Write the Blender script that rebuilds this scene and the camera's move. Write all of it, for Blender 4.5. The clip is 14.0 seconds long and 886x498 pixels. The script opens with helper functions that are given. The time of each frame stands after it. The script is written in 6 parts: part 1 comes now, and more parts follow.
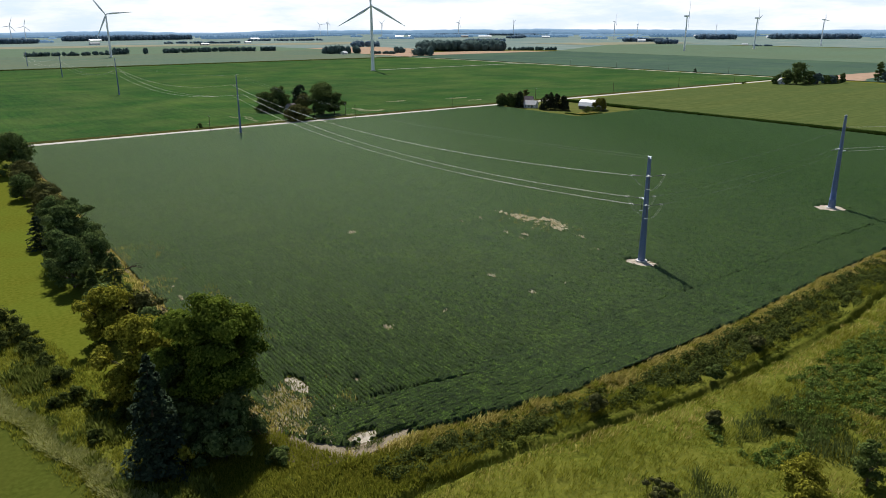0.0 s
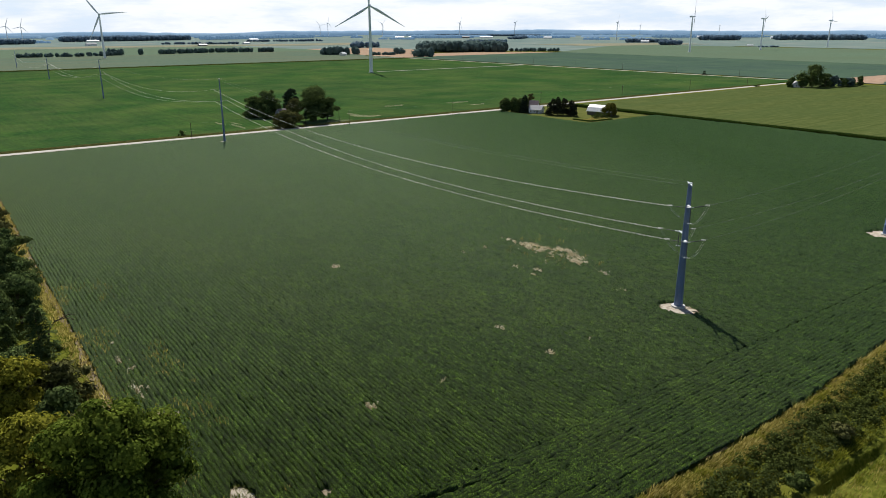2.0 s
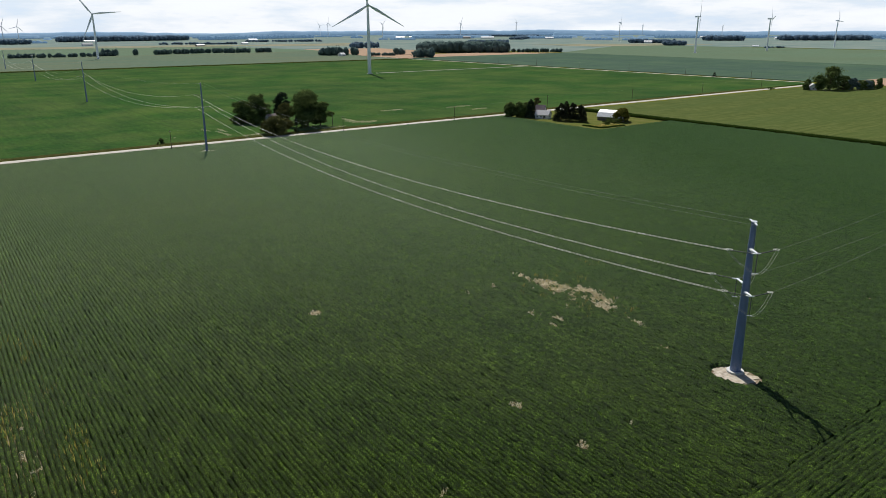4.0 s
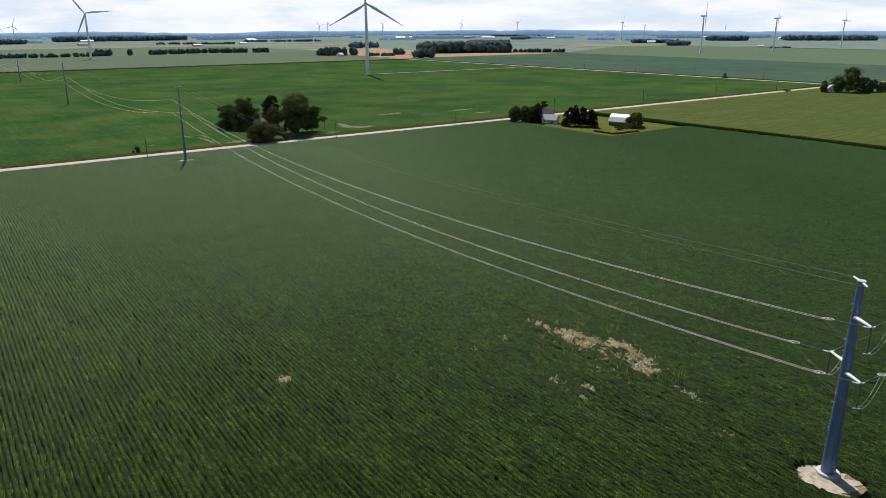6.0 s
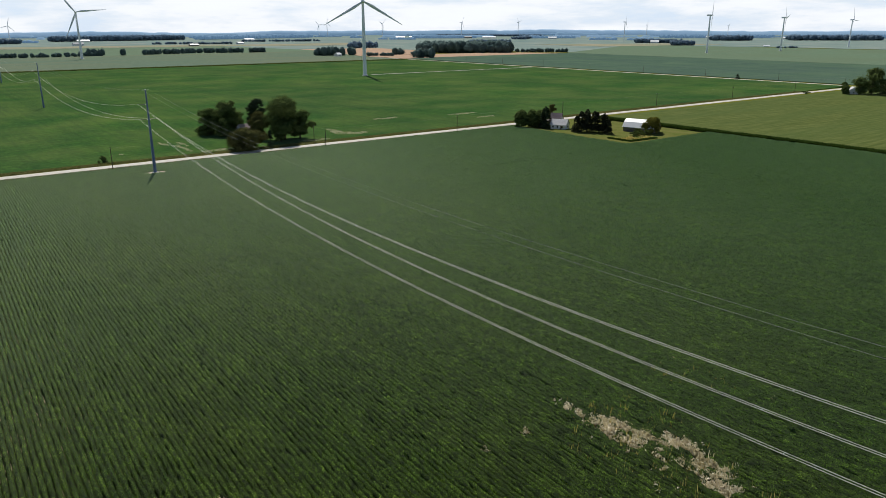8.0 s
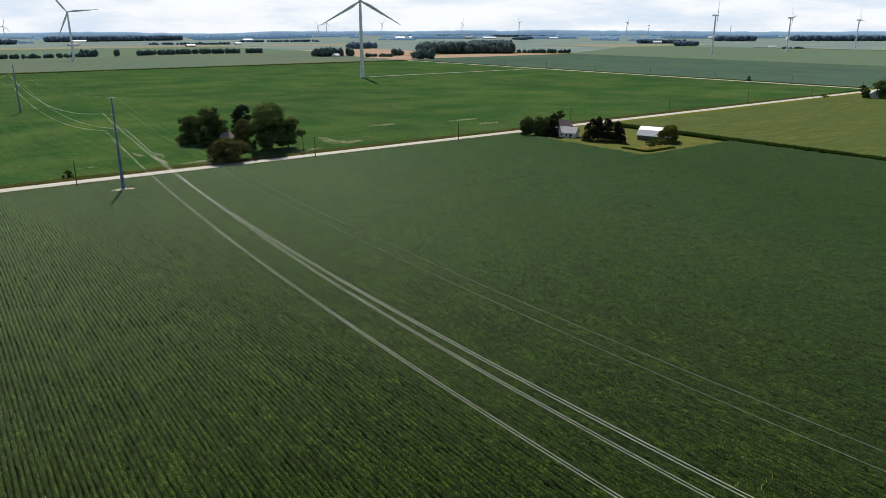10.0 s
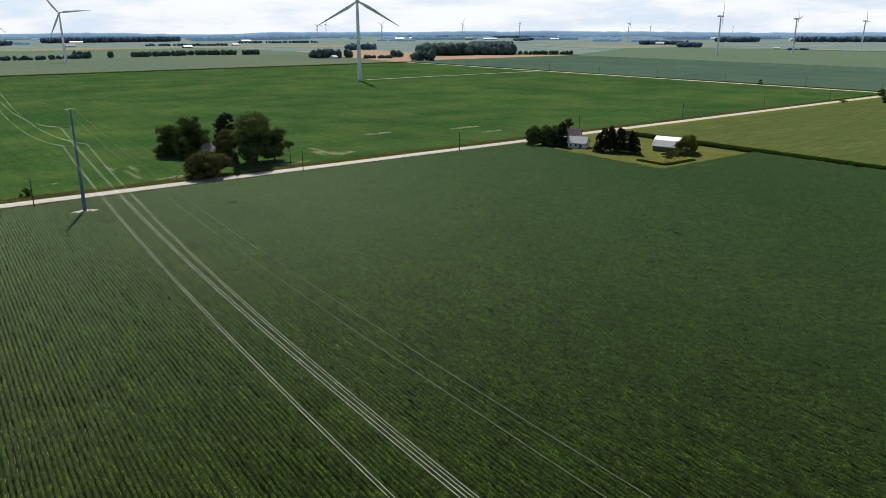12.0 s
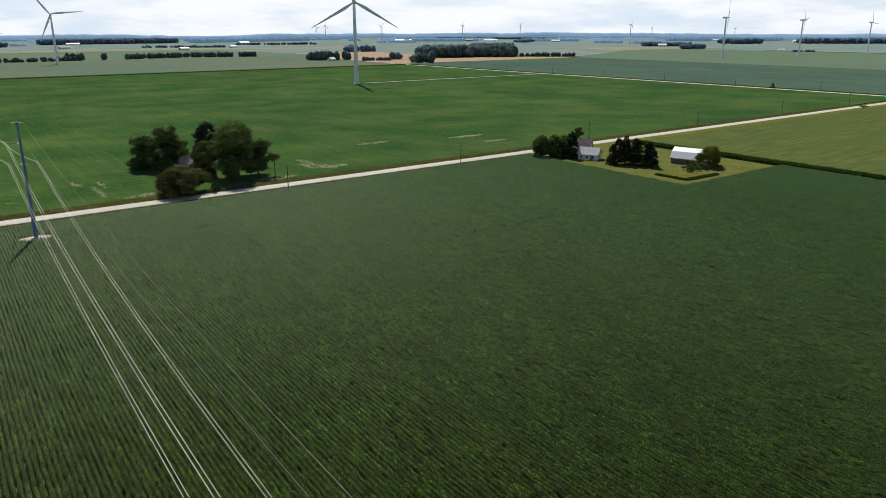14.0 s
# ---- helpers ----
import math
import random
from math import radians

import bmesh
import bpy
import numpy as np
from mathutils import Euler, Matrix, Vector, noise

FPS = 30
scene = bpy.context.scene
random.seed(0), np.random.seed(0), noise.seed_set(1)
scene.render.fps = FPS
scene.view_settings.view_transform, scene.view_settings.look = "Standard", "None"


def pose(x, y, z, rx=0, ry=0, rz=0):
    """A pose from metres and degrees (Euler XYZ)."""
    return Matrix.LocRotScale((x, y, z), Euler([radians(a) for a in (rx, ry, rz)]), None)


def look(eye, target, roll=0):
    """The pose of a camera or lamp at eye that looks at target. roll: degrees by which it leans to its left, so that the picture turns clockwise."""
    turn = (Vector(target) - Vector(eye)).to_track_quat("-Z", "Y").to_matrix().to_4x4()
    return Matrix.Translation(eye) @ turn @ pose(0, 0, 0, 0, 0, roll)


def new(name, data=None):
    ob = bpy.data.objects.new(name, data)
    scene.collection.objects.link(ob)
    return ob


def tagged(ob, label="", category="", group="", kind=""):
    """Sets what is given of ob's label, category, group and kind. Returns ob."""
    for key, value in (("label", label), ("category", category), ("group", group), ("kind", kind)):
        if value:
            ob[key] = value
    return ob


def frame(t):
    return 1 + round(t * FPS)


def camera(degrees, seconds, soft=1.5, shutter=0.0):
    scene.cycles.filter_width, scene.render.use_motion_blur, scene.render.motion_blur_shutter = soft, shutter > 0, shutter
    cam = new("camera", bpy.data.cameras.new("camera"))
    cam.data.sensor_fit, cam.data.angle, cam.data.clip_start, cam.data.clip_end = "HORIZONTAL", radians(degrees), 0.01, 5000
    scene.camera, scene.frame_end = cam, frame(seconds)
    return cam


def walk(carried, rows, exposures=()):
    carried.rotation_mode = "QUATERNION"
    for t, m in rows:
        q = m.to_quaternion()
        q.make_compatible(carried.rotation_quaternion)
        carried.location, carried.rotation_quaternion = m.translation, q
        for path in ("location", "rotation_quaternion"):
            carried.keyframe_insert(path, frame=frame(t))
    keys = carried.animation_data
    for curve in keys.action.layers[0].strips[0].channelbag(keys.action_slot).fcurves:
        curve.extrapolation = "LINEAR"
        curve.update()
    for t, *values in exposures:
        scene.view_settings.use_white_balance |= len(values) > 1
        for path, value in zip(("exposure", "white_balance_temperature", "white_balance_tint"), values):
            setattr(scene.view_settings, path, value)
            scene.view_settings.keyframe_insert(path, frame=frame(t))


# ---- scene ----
# ---- camera and its walk ----
cam = camera(63.0, 14.0, 0.5)
PATH = [
    (0.0, -0.00, 0.00, 57.61, -37.231, -17.226, -0.169),
    (0.5, 4.78, 6.06, 57.50, -37.210, -17.210, -0.162),
    (1.0, 9.61, 12.18, 57.42, -37.189, -17.196, -0.155),
    (1.5, 14.40, 18.31, 57.38, -37.171, -17.185, -0.149),
    (2.0, 19.21, 24.42, 57.37, -37.153, -17.176, -0.143),
    (2.5, 23.93, 30.53, 57.35, -37.137, -17.169, -0.137),
    (3.0, 28.57, 36.68, 57.26, -37.122, -17.164, -0.132),
    (5.5, 51.54, 67.47, 56.52, -37.065, -17.155, -0.109),
    (6.0, 56.18, 73.59, 56.20, -37.056, -17.155, -0.106),
    (6.5, 60.80, 79.69, 55.74, -37.049, -17.155, -0.103),
    (7.0, 65.40, 85.79, 55.38, -37.042, -17.154, -0.100),
    (7.5, 72.45, 95.12, 54.92, -37.035, -17.153, -0.097),
    (8.0, 77.09, 101.17, 54.73, -37.030, -17.151, -0.095),
    (10.5, 99.39, 130.64, 54.87, -37.009, -17.118, -0.088),
    (11.0, 103.68, 136.19, 55.00, -37.007, -17.105, -0.088),
    (11.5, 107.92, 141.80, 55.11, -37.004, -17.089, -0.088),
    (12.0, 112.10, 147.34, 55.29, -37.001, -17.071, -0.088),
    (12.5, 116.30, 152.97, 55.41, -36.999, -17.049, -0.089),
    (13.0, 120.56, 158.59, 55.43, -36.996, -17.024, -0.090),
    (13.5, 124.83, 164.19, 55.47, -36.994, -16.995, -0.091),
    (14.0, 129.26, 169.87, 55.36, -36.991, -16.962, -0.093),
]
walk(cam, [(t, pose(x, y, z, 90 + pitch, -lean, yaw)) for t, x, y, z, yaw, pitch, lean in PATH],
     [(0.0, 0.14, 6130, 10), (1.5, 0.10, 6200, 10), (3.2, 0.0, 6240, 10), (14.0, 0.0, 6240, 10)])

# ---- daylight: high sun ahead of the camera, thin bright cloud ----
SUN_AZ, SUN_EL = 21.7, 50.0      # degrees east of +y, degrees above the ground
world = bpy.data.worlds.new("daylight")
scene.world = world
world.use_nodes = True
wn, wl = world.node_tree.nodes, world.node_tree.links
wn.clear()
w_out = wn.new("ShaderNodeOutputWorld")
w_bg = wn.new("ShaderNodeBackground")
w_sky = wn.new("ShaderNodeTexSky")
w_sky.sky_type = "NISHITA"
w_sky.sun_disc = False
w_sky.sun_elevation = radians(SUN_EL)
w_sky.sun_rotation = radians(SUN_AZ)
w_sky.air_density, w_sky.dust_density, w_sky.ozone_density = 1.0, 0.4, 2.0
w_co = wn.new("ShaderNodeTexCoord")
w_map = wn.new("ShaderNodeMapping")
w_map.inputs["Scale"].default_value = (3.0, 3.0, 16.0)
w_noise = wn.new("ShaderNodeTexNoise")
w_noise.inputs["Scale"].default_value = 2.2
w_noise.inputs["Detail"].default_value = 7.0
w_noise.inputs["Roughness"].default_value = 0.58
w_ramp = wn.new("ShaderNodeValToRGB")
w_ramp.color_ramp.elements[0].position, w_ramp.color_ramp.elements[1].position = 0.40, 0.60
w_ramp.color_ramp.elements[0].color = (0.86, 0.86, 0.86, 1)
w_ramp.color_ramp.elements[1].color = (1.0, 1.0, 1.0, 1)
w_mix = wn.new("ShaderNodeMix")
w_mix.data_type = "RGBA"
w_tone = wn.new("ShaderNodeValToRGB")          # bright cloud with greyer undersides
w_tone.color_ramp.elements[0].position, w_tone.color_ramp.elements[1].position = 0.34, 0.52
w_tone.color_ramp.elements[0].color, w_tone.color_ramp.elements[1].color = (0.76, 0.87, 1.0, 1), (0.98, 0.99, 1.0, 1)
w_scale = wn.new("ShaderNodeVectorMath")
w_scale.operation = "SCALE"
w_scale.inputs["Scale"].default_value = 18.2
wl.new(w_tone.outputs["Color"], w_scale.inputs[0])
wl.new(w_scale.outputs["Vector"], w_mix.inputs["B"])
wl.new(w_co.outputs["Generated"], w_map.inputs["Vector"])
wl.new(w_map.outputs["Vector"], w_noise.inputs["Vector"])
wl.new(w_noise.outputs["Fac"], w_ramp.inputs["Fac"])
wl.new(w_noise.outputs["Fac"], w_tone.inputs["Fac"])
w_sep = wn.new("ShaderNodeSeparateXYZ")
wl.new(w_co.outputs["Generated"], w_sep.inputs["Vector"])
w_el = wn.new("ShaderNodeMapRange")       # cloud lies denser towards the horizon
w_el.inputs["From Min"].default_value, w_el.inputs["From Max"].default_value = 0.045, 0.14
w_el.inputs["To Min"].default_value, w_el.inputs["To Max"].default_value = 1.0, 0.02
wl.new(w_sep.outputs["Z"], w_el.inputs["Value"])
w_mul = wn.new("ShaderNodeMath")
w_mul.operation = "MULTIPLY"
wl.new(w_ramp.outputs["Color"], w_mul.inputs[0])
wl.new(w_el.outputs["Result"], w_mul.inputs[1])
wl.new(w_mul.outputs["Value"], w_mix.inputs["Factor"])
wl.new(w_sky.outputs["Color"], w_mix.inputs["A"])
wl.new(w_mix.outputs["Result"], w_bg.inputs["Color"])
w_bg.inputs["Strength"].default_value = 0.055
wl.new(w_bg.outputs["Background"], w_out.inputs["Surface"])

sun_data = bpy.data.lights.new("sun", "SUN")
sun_data.energy, sun_data.angle, sun_data.color = 5.0, radians(0.6), (1.0, 0.95, 0.86)
sun = new("sun", sun_data)
sun_way = Vector((math.sin(radians(SUN_AZ)) * math.cos(radians(SUN_EL)), math.cos(radians(SUN_AZ)) * math.cos(radians(SUN_EL)), math.sin(radians(SUN_EL))))
sun.matrix_world = look(sun_way * 400, (0, 0, 0))

# ---- materials ----


def material(name):
    m = bpy.data.materials.new(name)
    m.use_nodes = True
    n, k = m.node_tree.nodes, m.node_tree.links
    return m, n, k, n["Principled BSDF"]


def rgba(c):
    return (c[0], c[1], c[2], 1.0)


def ramp(n, stops):
    r = n.new("ShaderNodeValToRGB")
    e = r.color_ramp.elements
    while len(e) < len(stops):
        e.new(0.5)
    for i, (p, c) in enumerate(stops):
        e[i].position, e[i].color = p, rgba(c)
    return r


def noise_node(n, k, scale, detail=4.0, stretch=(1, 1, 1), rough=0.55):
    co = n.new("ShaderNodeTexCoord")
    mp = n.new("ShaderNodeMapping")
    mp.inputs["Scale"].default_value = stretch
    t = n.new("ShaderNodeTexNoise")
    t.inputs["Scale"].default_value = scale
    t.inputs["Detail"].default_value = detail
    t.inputs["Roughness"].default_value = rough
    k.new(co.outputs["Object"], mp.inputs["Vector"])
    k.new(mp.outputs["Vector"], t.inputs["Vector"])
    return t.outputs["Fac"]


def mix_colour(n, k, fac, a, b, mode="MIX"):
    x = n.new("ShaderNodeMix")
    x.data_type, x.blend_type = "RGBA", mode
    for slot, v in (("A", a), ("B", b)):
        if isinstance(v, tuple):
            x.inputs[slot].default_value = rgba(v)
        else:
            k.new(v, x.inputs[slot])
    if isinstance(fac, (int, float)):
        x.inputs["Factor"].default_value = fac
    else:
        k.new(fac, x.inputs["Factor"])
    return x.outputs["Result"]


def surface(name, dark, mid, light, fine, coarse, rough=0.8, bump=0.3, bump_dist=0.05, stretch=(1, 1, 1), coarse_stretch=(1, 1, 1), other=None, metallic=0.0, spec=0.0):
    """A surface with grain at one scale and wear or growth at a second, larger one."""
    m, n, k, b = material(name)
    f = noise_node(n, k, fine, 5.0, stretch)
    r = ramp(n, ((0.32, dark), (0.5, mid), (0.68, light)))
    k.new(f, r.inputs["Fac"])
    g = noise_node(n, k, coarse, 4.0, coarse_stretch)
    r2 = ramp(n, ((0.38, (0, 0, 0)), (0.64, (1, 1, 1))))
    k.new(g, r2.inputs["Fac"])
    col = mix_colour(n, k, r2.outputs["Color"], r.outputs["Color"], mix_colour(n, k, 0.6, r.outputs["Color"], other or light))
    k.new(col, b.inputs["Base Color"])
    b.inputs["Roughness"].default_value = rough
    b.inputs["Metallic"].default_value = metallic
    b.inputs["Specular IOR Level"].default_value = spec
    if bump:
        bp = n.new("ShaderNodeBump")
        bp.inputs["Strength"].default_value, bp.inputs["Distance"].default_value = bump, bump_dist
        k.new(f, bp.inputs["Height"])
        k.new(bp.outputs["Normal"], b.inputs["Normal"])
    return m


def foliage(name, dark, mid, light, translucent=0.25, rough=0.6, patch=0.12, tint=None):
    """Leaves: each one its own shade, with patches of another tone over the crown."""
    m, n, k, b = material(name)
    geo = n.new("ShaderNodeNewGeometry")
    r = ramp(n, ((0.0, dark), (0.55, mid), (1.0, light)))
    k.new(geo.outputs["Random Per Island"], r.inputs["Fac"])
    g = noise_node(n, k, patch, 3.0)
    r2 = ramp(n, ((0.4, (0, 0, 0)), (0.62, (1, 1, 1))))
    k.new(g, r2.inputs["Fac"])
    col = mix_colour(n, k, r2.outputs["Color"], r.outputs["Color"], mix_colour(n, k, 0.5, r.outputs["Color"], tint or light))
    k.new(col, b.inputs["Base Color"])
    b.inputs["Roughness"].default_value = rough
    b.inputs["Specular IOR Level"].default_value = 0.0
    tr = n.new("ShaderNodeBsdfTranslucent")
    k.new(col, tr.inputs["Color"])
    mx = n.new("ShaderNodeMixShader")
    mx.inputs["Fac"].default_value = translucent
    k.new(b.outputs["BSDF"], mx.inputs[1])
    k.new(tr.outputs["BSDF"], mx.inputs[2])
    k.new(mx.outputs["Shader"], n["Material Output"].inputs["Surface"])
    return m


M = {}
M["rough_grass"] = surface("rough grass ground", (0.055, 0.070, 0.010), (0.105, 0.120, 0.016), (0.17, 0.17, 0.032), 1.6, 0.09, 0.9, 0.6, 0.25, other=(0.15, 0.145, 0.025))
M["lawn"] = surface("mown yellow-green lawn", (0.080, 0.095, 0.010), (0.105, 0.115, 0.013), (0.13, 0.135, 0.018), 1.2, 0.05, 0.9, 0.2, 0.04, other=(0.105, 0.135, 0.016))
M["mown"] = surface("short green mown field", (0.050, 0.062, 0.010), (0.062, 0.076, 0.012), (0.080, 0.092, 0.016), 1.4, 0.09, 0.9, 0.3, 0.06, other=(0.075, 0.082, 0.014))
M["soil"] = surface("pale dry soil", (0.30, 0.255, 0.20), (0.44, 0.385, 0.31), (0.58, 0.52, 0.43), 1.5, 0.25, 0.95, 0.4, 0.06, other=(0.46, 0.39, 0.29))
M["field_soil"] = surface("dark crop soil", (0.10, 0.075, 0.045), (0.19, 0.15, 0.095), (0.36, 0.31, 0.235), 4.5, 0.35, 0.95, 0.5, 0.06, other=(0.30, 0.25, 0.175))
M["gravel"] = surface("pale gravel road", (0.40, 0.37, 0.32), (0.52, 0.49, 0.43), (0.62, 0.59, 0.53), 2.5, 0.12, 0.9, 0.3, 0.02, stretch=(0.3, 1, 1), coarse_stretch=(0.2, 2, 1), other=(0.44, 0.40, 0.33))
M["hay"] = surface("light hay field", (0.062, 0.083, 0.020), (0.084, 0.104, 0.028), (0.112, 0.130, 0.040), 0.5, 0.012, 0.85, 0.5, 0.25, stretch=(0.10, 1.0, 1), coarse_stretch=(0.35, 2.5, 1), other=(0.068, 0.098, 0.028), spec=0.01)
# the next two fields carry distance haze as extra blue in their colour
M["pale_field"] = surface("haze-tinted pale green grain field", (0.084, 0.126, 0.084), (0.100, 0.144, 0.098), (0.122, 0.165, 0.114), 0.12, 0.006, 0.85, 0.2, 0.2, coarse_stretch=(0.6, 2, 1), other=(0.145, 0.155, 0.090), spec=0.01)
M["light_field"] = surface("haze-tinted light green pasture", (0.098, 0.150, 0.092), (0.116, 0.168, 0.106), (0.135, 0.186, 0.122), 0.1, 0.004, 0.85, 0.2, 0.2, coarse_stretch=(1, 2, 1), other=(0.115, 0.15, 0.09), spec=0.01)
M["stubble"] = surface("orange-brown wheat stubble", (0.33, 0.22, 0.15), (0.39, 0.265, 0.185), (0.44, 0.31, 0.22), 0.15, 0.012, 0.9, 0.2, 0.1, coarse_stretch=(1, 3, 1), other=(0.33, 0.25, 0.17))
M["pale_stubble"] = surface("pale tan stubble", (0.24, 0.22, 0.15), (0.28, 0.255, 0.175), (0.33, 0.295, 0.21), 0.05, 0.006, 0.9, 0.0, coarse_stretch=(1, 3, 1), other=(0.18, 0.21, 0.14))
# land paled and blued in its base colour to show haze
M["far_land"] = surface("haze-tinted distant farmland", (0.13, 0.19, 0.175), (0.16, 0.215, 0.195), (0.25, 0.265, 0.225), 0.010, 0.0022, 0.9, 0.0, coarse_stretch=(1, 2.5, 1), other=(0.20, 0.25, 0.215), spec=0.01)
M["steel"] = surface("weathered blue-grey pole steel", (0.088, 0.140, 0.28), (0.108, 0.168, 0.325), (0.132, 0.198, 0.37), 1.2, 0.25, 0.36, 0.05, 0.01, stretch=(1, 1, 0.2), other=(0.12, 0.16, 0.27), metallic=0.2, spec=0.7)
M["galvanised"] = surface("bright galvanised fitting", (0.55, 0.57, 0.58), (0.66, 0.68, 0.69), (0.75, 0.76, 0.77), 6.0, 0.8, 0.45, 0.05, 0.005, metallic=0.3, spec=0.4)
M["bright_steel"] = surface("bright new galvanised steel", (0.78, 0.80, 0.82), (0.84, 0.86, 0.88), (0.88, 0.90, 0.92), 6.0, 0.8, 0.4, 0.0, spec=0.6)
M["insulator"] = surface("dark polymer insulator", (0.05, 0.05, 0.055), (0.08, 0.08, 0.085), (0.11, 0.11, 0.115), 8.0, 0.9, 0.5, 0.0, spec=0.4)
M["wire"] = surface("bright aluminium conductor", (0.74, 0.71, 0.60), (0.82, 0.79, 0.69), (0.90, 0.87, 0.78), 4.0, 0.1, 0.6, 0.0, spec=0.8)
# dull steel; also colours the conductors that catch no sun
M["shield_wire"] = surface("dull steel shield wire and unlit conductor", (0.30, 0.31, 0.28), (0.36, 0.37, 0.34), (0.42, 0.43, 0.40), 4.0, 0.1, 0.6, 0.0)
M["concrete"] = surface("pale concrete footing", (0.46, 0.45, 0.42), (0.55, 0.54, 0.51), (0.62, 0.61, 0.58), 5.0, 0.7, 0.85, 0.2, 0.01)
M["turbine"] = surface("white turbine paint", (0.78, 0.80, 0.83), (0.83, 0.85, 0.88), (0.87, 0.88, 0.90), 0.6, 0.06, 0.4, 0.0, stretch=(1, 1, 0.3), spec=0.4)
M["bark"] = surface("grey-brown bark", (0.05, 0.04, 0.03), (0.09, 0.072, 0.055), (0.14, 0.115, 0.09), 5.0, 0.8, 0.9, 0.6, 0.05, stretch=(1, 1, 0.25))
M["dry_wood"] = surface("weathered utility pole wood", (0.06, 0.048, 0.038), (0.10, 0.08, 0.062), (0.14, 0.115, 0.09), 5.0, 0.8, 0.9, 0.3, 0.02, stretch=(1, 1, 0.2))
M["barn_roof"] = surface("white metal barn roof", (0.70, 0.70, 0.70), (0.78, 0.78, 0.78), (0.84, 0.84, 0.84), 3.0, 0.3, 0.45, 0.2, 0.03, stretch=(4, 0.05, 0.05), spec=0.4)
M["barn_wall"] = surface("weathered grey barn boards", (0.10, 0.09, 0.08), (0.17, 0.155, 0.135), (0.26, 0.24, 0.21), 3.0, 0.3, 0.85, 0.3, 0.02, stretch=(6, 6, 0.3))
M["siding"] = surface("white house siding", (0.62, 0.62, 0.60), (0.70, 0.70, 0.68), (0.76, 0.76, 0.74), 4.0, 0.4, 0.7, 0.2, 0.02, stretch=(0.3, 0.3, 8))
M["shingle"] = surface("grey asphalt shingle roof", (0.40, 0.39, 0.39), (0.48, 0.47, 0.47), (0.55, 0.54, 0.54), 4.0, 0.4, 0.85, 0.3, 0.03)
M["shingle_red"] = surface("faded red-brown roof", (0.26, 0.20, 0.19), (0.32, 0.25, 0.24), (0.38, 0.30, 0.29), 4.0, 0.4, 0.85, 0.3, 0.03)
M["dark_glass"] = surface("dark window glass", (0.02, 0.022, 0.025), (0.028, 0.03, 0.034), (0.04, 0.042, 0.046), 1.0, 0.5, 0.1, 0.0, spec=0.6)
M["straw"] = foliage("bleached dry bean plants", (0.36, 0.30, 0.17), (0.76, 0.68, 0.49), (0.92, 0.87, 0.75), 0.72, patch=0.35, tint=(0.42, 0.37, 0.18))
M["cut_straw"] = foliage("dull straw-coloured dead plants", (0.34, 0.30, 0.17), (0.62, 0.55, 0.37), (0.78, 0.71, 0.52), 0.5)
M["oak"] = foliage("dark green oak leaves", (0.046, 0.075, 0.024), (0.094, 0.138, 0.044), (0.18, 0.235, 0.080), 0.24, tint=(0.15, 0.175, 0.056))
M["maple"] = foliage("fresh green maple leaves", (0.028, 0.050, 0.006), (0.090, 0.138, 0.020), (0.24, 0.30, 0.048), 0.32, tint=(0.18, 0.215, 0.03))
M["olive"] = foliage("yellow-green leaves", (0.105, 0.112, 0.014), (0.24, 0.24, 0.028), (0.44, 0.41, 0.060), 0.30, tint=(0.33, 0.295, 0.036))
M["olive_dark"] = foliage("olive leaves", (0.10, 0.10, 0.02), (0.15, 0.145, 0.026), (0.22, 0.20, 0.035), 0.05, tint=(0.17, 0.15, 0.03))
M["brown_leaf"] = foliage("dull olive-brown leaves", (0.075, 0.080, 0.028), (0.115, 0.118, 0.040), (0.175, 0.170, 0.064), 0.05, tint=(0.13, 0.125, 0.04))
M["spruce"] = foliage("dark blue-green spruce needles", (0.026, 0.040, 0.024), (0.044, 0.064, 0.036), (0.075, 0.100, 0.055), 0.05, tint=(0.055, 0.075, 0.04))
M["pine"] = foliage("dull brownish pine needles", (0.034, 0.042, 0.024), (0.055, 0.062, 0.034), (0.085, 0.088, 0.048), 0.05, tint=(0.055, 0.055, 0.03))
M["silver"] = foliage("grey-green leaves", (0.050, 0.075, 0.022), (0.125, 0.165, 0.046), (0.24, 0.285, 0.095), 0.45, tint=(0.14, 0.19, 0.04))
# distance haze is mixed into both woodland leaf colours as blue
M["hazed_wood"] = foliage("haze-blue distant woodland leaves", (0.15, 0.215, 0.285), (0.18, 0.25, 0.325), (0.21, 0.29, 0.36), 0.55, patch=0.02, tint=(0.19, 0.265, 0.335))
M["wood"] = foliage("haze-tinted green woodland leaves", (0.105, 0.158, 0.150), (0.138, 0.198, 0.184), (0.175, 0.24, 0.215), 0.5, patch=0.03, tint=(0.145, 0.205, 0.19))
M["yard"] = surface("dull mown yard grass", (0.070, 0.088, 0.020), (0.098, 0.115, 0.028), (0.135, 0.145, 0.040), 0.9, 0.12, 0.9, 0.3, 0.06, other=(0.15, 0.145, 0.05))
M["grass_yellow"] = foliage("tall yellow-green grass", (0.095, 0.115, 0.010), (0.20, 0.215, 0.022), (0.32, 0.31, 0.045), 0.50, patch=0.06, tint=(0.25, 0.235, 0.03))
M["grass_tan"] = foliage("tan seeding grass", (0.17, 0.145, 0.03), (0.40, 0.33, 0.09), (0.66, 0.56, 0.21), 0.6, patch=0.07, tint=(0.34, 0.30, 0.06))
M["tangle"] = foliage("tangled green weeds", (0.06, 0.085, 0.016), (0.14, 0.17, 0.034), (0.24, 0.265, 0.06), 0.35, patch=0.15, tint=(0.18, 0.19, 0.032))
